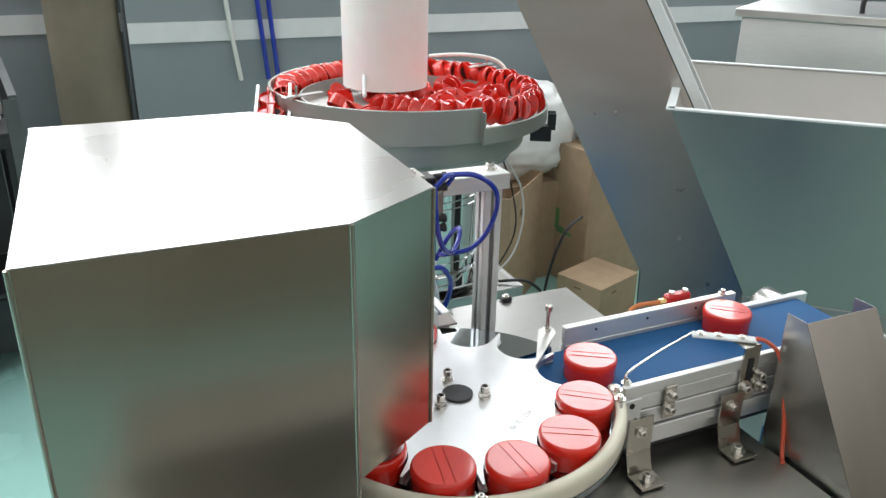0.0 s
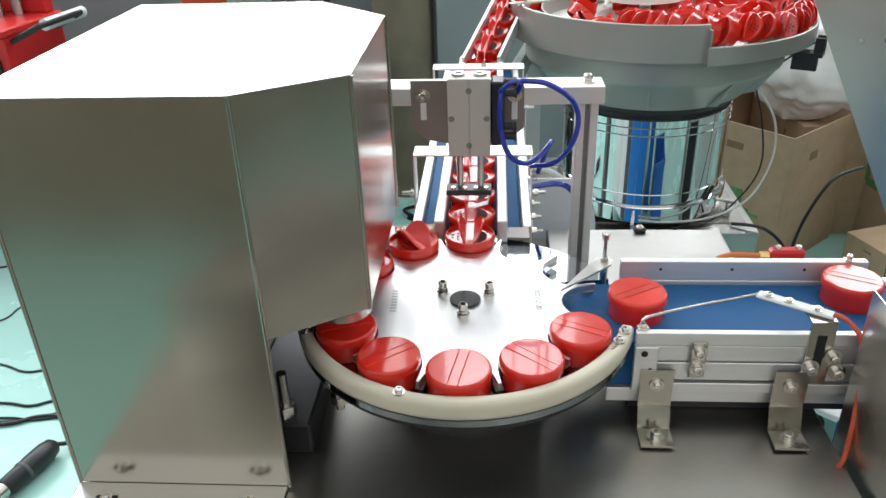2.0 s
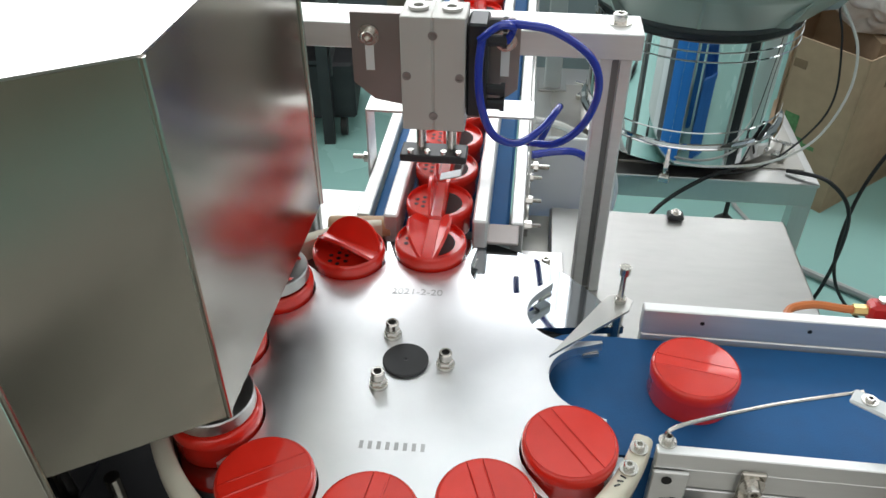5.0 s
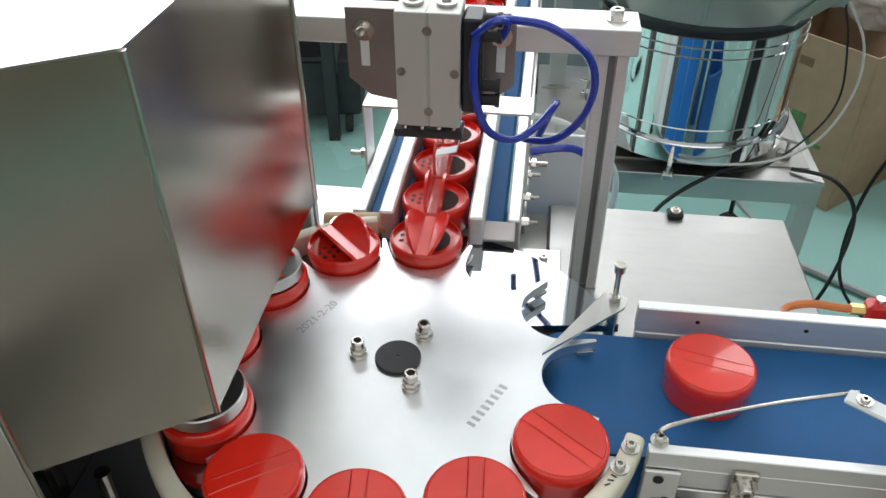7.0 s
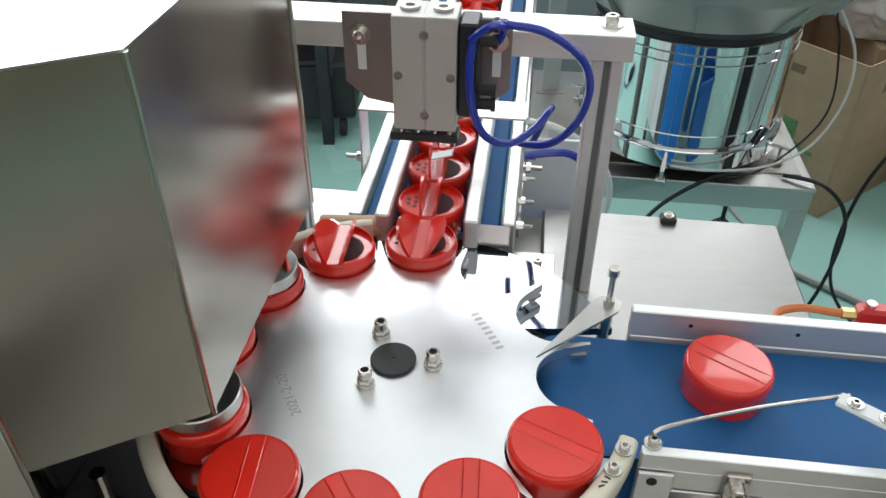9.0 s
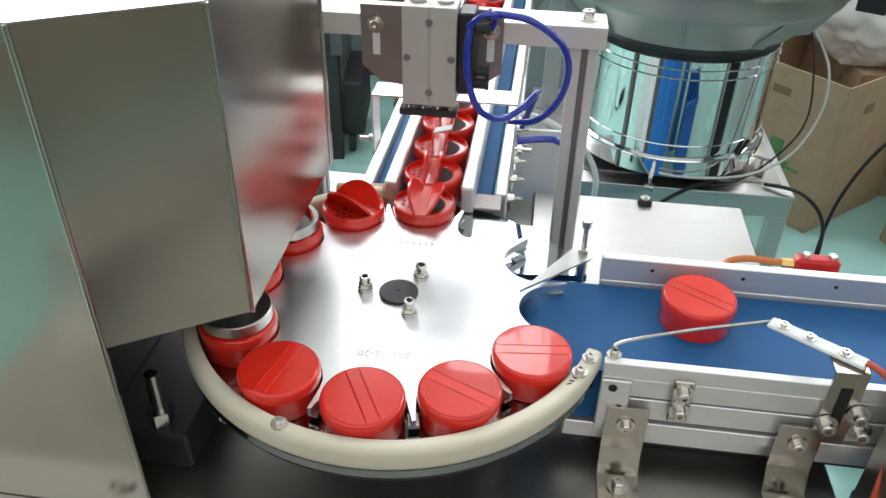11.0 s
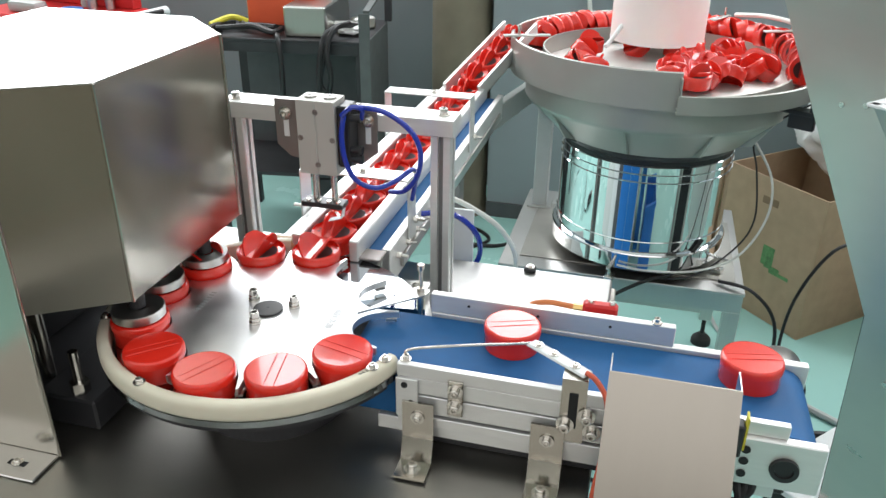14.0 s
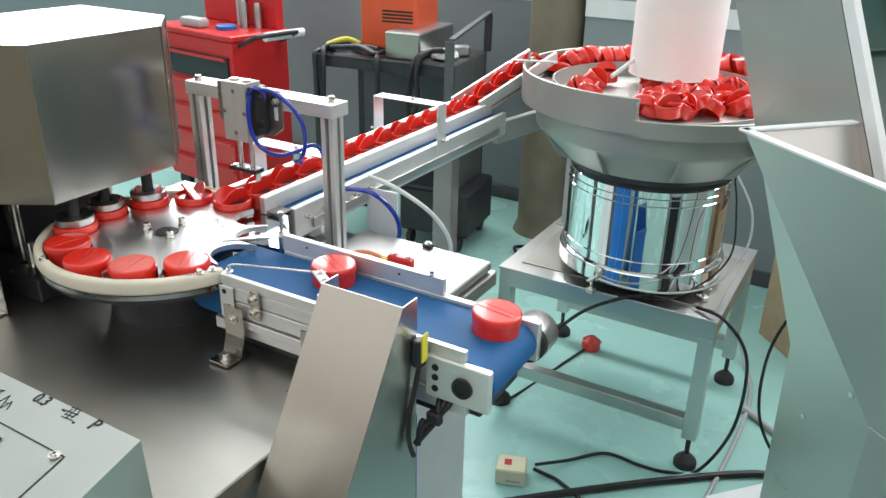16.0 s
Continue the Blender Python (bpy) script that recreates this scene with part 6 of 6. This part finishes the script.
# heap of loose caps in the bowl
random.seed(11)
for k in range(40):
    a, r = random.uniform(0, 2 * math.pi), 0.25 * math.sqrt(random.uniform(0.02, 1))
    zb = 1.014
    if k >= 14:
        a, r = radians(random.uniform(-85, -10)), random.uniform(0.10, 0.27)
        zb = 1.015
    c = copy_thing(CAP, pose(CX + r * math.cos(a), CY + r * math.sin(a), zb + 0.012 * random.random(), random.uniform(-40, 40), random.uniform(-40, 40), random.uniform(0, 360)))
    c["label"] = "red plastic bottle cap lying loose in the bowl"
    c["group"] = "loose caps in the bowl"
    set_flaps(c, random.uniform(15, 100), random.uniform(15, 100))

PITCH = 0.0705
SLOPE = Vector((0.06, 0.22, 0.07)).normalized()


def queue_place(q):
    """Place and yaw, pitch of the cap q places before the dial's pocket."""
    d = q * PITCH
    straight = 1.82 - 0.8995
    if d <= straight:
        return (0.3615 + 0.0035 * max(0, 1 - q), 0.8995 + d, 0.9505, 90.0, 0.0)
    d -= straight
    if d <= 0.30:
        p = Vector((0.3615, 1.82, 0.9525)) + SLOPE * d
        return (p.x, p.y, p.z + 0.006, 90.0 - 15.0, 16.0)
    d = (d - 0.30) * 0.62
    a = 174.0 - math.degrees(d / 0.342)
    low = max(0.0, min(1.0, (45.0 - a) / 80.0))
    back = max(0.0, min(1.0, (-45.0 - a) / 70.0))
    r = 0.342 + 0.012 * low - 0.15 * back
    return (CX + r * math.cos(radians(a)), CY + r * math.sin(radians(a)), 1.0175 - 0.008 * low, a - 90, 0.0)


def cap_rows(k):
    """The way of cap k: along the chute, round the dial, down the outlet belt and off its end."""
    rnd = random.Random(100 + k)
    skew = rnd.uniform(-38, 38)
    drift = (rnd.uniform(-0.05, 0.05), rnd.uniform(-0.05, 0.04))
    lean = (rnd.uniform(-16, 16), rnd.uniform(52, 80), rnd.uniform(-22, 22))
    rows = []

    def dial_pose(q, t):
        a = 90 + PHASE + 30 * (-q)
        x, y = DX + R_P * math.cos(radians(a)), DY + R_P * math.sin(radians(a))
        return (t, pose(x, y, 0.9505, 0, 0, 90 - 30 * q + skew * min(1, -q)))

    def feed_pose(q, t):
        x, y, z, yaw, pit = queue_place(q)
        loose = max(0, min(1, (q - 17.5) / 2))
        if loose:
            return (t, pose(x, y, z + 0.034 * loose, loose * lean[0], loose * lean[1], yaw + loose * lean[2]))
        return (t, pose(x, y, z, 0, 0, yaw) @ pose(0, 0, 0, 0, -pit, 0))

    def at(q, t):
        return dial_pose(q, t) if q <= 0 else feed_pose(q, t)

    out_t = None
    if k <= -9:
        out_t = STEP0 + PERIOD * (-1 - (-9 - k))
    else:
        rows.append(at(k, 0.0))
        for j in range(16):
            m = STEP0 + PERIOD * j
            q = k - j
            if q > 0:
                rows.append(at(q, m - 0.02))
                rows.append(at(q - 1, m + 0.17))
            else:
                rows.append(at(q, m - HALF))
                rows.append(at(q - 0.5, m))
                rows.append(at(q - 1, m + HALF))
            if q - 1 == -9:
                out_t = m
                break
        if out_t is None:
            rows.append(at(k - 16, 16.0))
    if out_t is not None:
        base = 90 + 270 + skew
        for tau in (0.11, 0.2, 0.3, 0.45, 0.6, 0.75, 1.0, 1.3, 1.58):
            x = 0.5035 + 0.285 * tau + 0.011 * max(0.0, 1 - abs(tau - 0.13) / 0.35)
            y = 0.7415 + 0.036 * min(1, max(0, (x - 0.56) / 0.13)) ** 1.0
            rows.append((out_t + tau, pose(x, y, 0.9520, 0, 0, base - 22 * min(1, max(0, tau - 0.25)))))
        turn = pose(0, 0, -0.016, 0, 0, base - 22)
        for tau, x, z, tip in ((1.70, 1.000, 0.965, 6), (1.785, 1.032, 0.935, 70), (1.89, 1.080, 0.796, 125), (2.0, 1.098, 0.53, 170), (2.12, 1.10, 0.13, 205), (2.3, 1.085, 0.046 + 0.014 * (k % 5), 190)):
            g = max(0, min(1, (tau - 1.9) / 0.3))
            rows.append((out_t + tau, pose(x + drift[0] * g, 0.7775 + (drift[1] - 0.03) * g, z, 0, tip, 0) @ turn))
    # keep the clip's span
    rows = sorted(rows, key=lambda r: r[0])
    clean = []
    for t, m in rows:
        if clean and t - clean[-1][0] < 0.033:
            continue
        clean.append((t, m))
    before = [r for r in clean if r[0] <= 0]
    span = [r for r in clean if 0 < r[0] <= 16.0]
    after = [r for r in clean if r[0] > 16.0]

    def blend(a, b, t):
        f = (t - a[0]) / (b[0] - a[0])
        la, qa, _ = a[1].decompose()
        lb, qb, _ = b[1].decompose()
        return (t, Matrix.LocRotScale(la.lerp(lb, f), qa.slerp(qb, f), None))

    if before and span and before[-1][0] < 0:
        span.insert(0, blend(before[-1], span[0], 0.0))
    elif before and before[-1][0] == 0:
        span.insert(0, before[-1])
    elif before:
        span.insert(0, (0.0, before[-1][1]))
    if after and span and span[-1][0] < 15.99:
        span.append(blend(span[-1], after[0], 16.0))
    elif span[-1][0] < 15.99:
        span.append((16.0, span[-1][1]))
    return span


def steps(first=0):
    return [STEP0 + PERIOD * j for j in range(first, 16)]


def motions():
    rows = [(0.0, pose(DX, DY, Z_DISC))]
    for j, m in enumerate(steps()):
        for dt, f in ((-HALF, 0), (0, 0.5), (HALF, 1)):
            rows.append((m + dt, pose(DX, DY, Z_DISC, 0, 0, 30 * (j + f))))
    rows.append((16.0, pose(DX, DY, Z_DISC, 0, 0, 480)))
    walk(DIAL, rows)
    for k, cap in CAPS.items():
        walk(cap, cap_rows(k))
        # the flaps fold shut under the hood
        t_in, t_fold = STEP0 + PERIOD * (k - 1), STEP0 + PERIOD * (k + 1.5)
        rnd = random.Random(300 + k)
        a, b = rnd.uniform(50, 70), rnd.uniform(50, 70)
        for f in cap.children:
            if not f.name.startswith("flap"):
                continue
            s = 1 if f.matrix_basis.translation.y > 0 else -1
            ang = a if s > 0 else b
            keys = [(t_in - 0.1, 84.0), (t_in + 0.25, ang), (t_fold, ang), (t_fold + 0.35, ang * 0.55), (t_fold + 1.0, ang * 0.55), (t_fold + 1.3, 0.0)]
            angle = [84.0] + [v for t, v in keys if t <= 0.05]
            rows = [(0.0, angle[-1])] + [(t, v) for t, v in keys if 0.05 < t < 15.95]
            rows.append((16.0, rows[-1][1]))
            walk(f, [(t, pose(0, s * HINGE, 0.0302, s * v)) for t, v in rows])
    # stop plate: lifts once between two steps
    low, high = pose(0.3615, 0.946, PUSH_Z), pose(0.3615, 0.946, PUSH_Z + 0.046)
    rows = [(0.0, low)]
    for m in [STEP0 - PERIOD] + steps():
        for tau, p in ((0.26, low), (0.35, high), (0.50, high), (0.62, low)):
            if 0.02 < m + tau < 15.98:
                rows.append((m + tau, p))
    walk(PUSHER, rows + [(16.0, rows[-1][1])])
    for h in HEADS:
        x, y, z = h.matrix_basis.translation
        up, down = pose(x, y, z + 0.014), pose(x, y, z - 0.009)
        rows = [(0.0, down)]
        for m in steps():
            for tau, p in ((-0.28, down), (-0.15, up), (0.16, up), (0.30, down)):
                rows.append((m + tau, p))
        rows = [r for r in rows if r[0] < 15.9]
        walk(h, rows + [(16.0, rows[-1][1])])


motions()
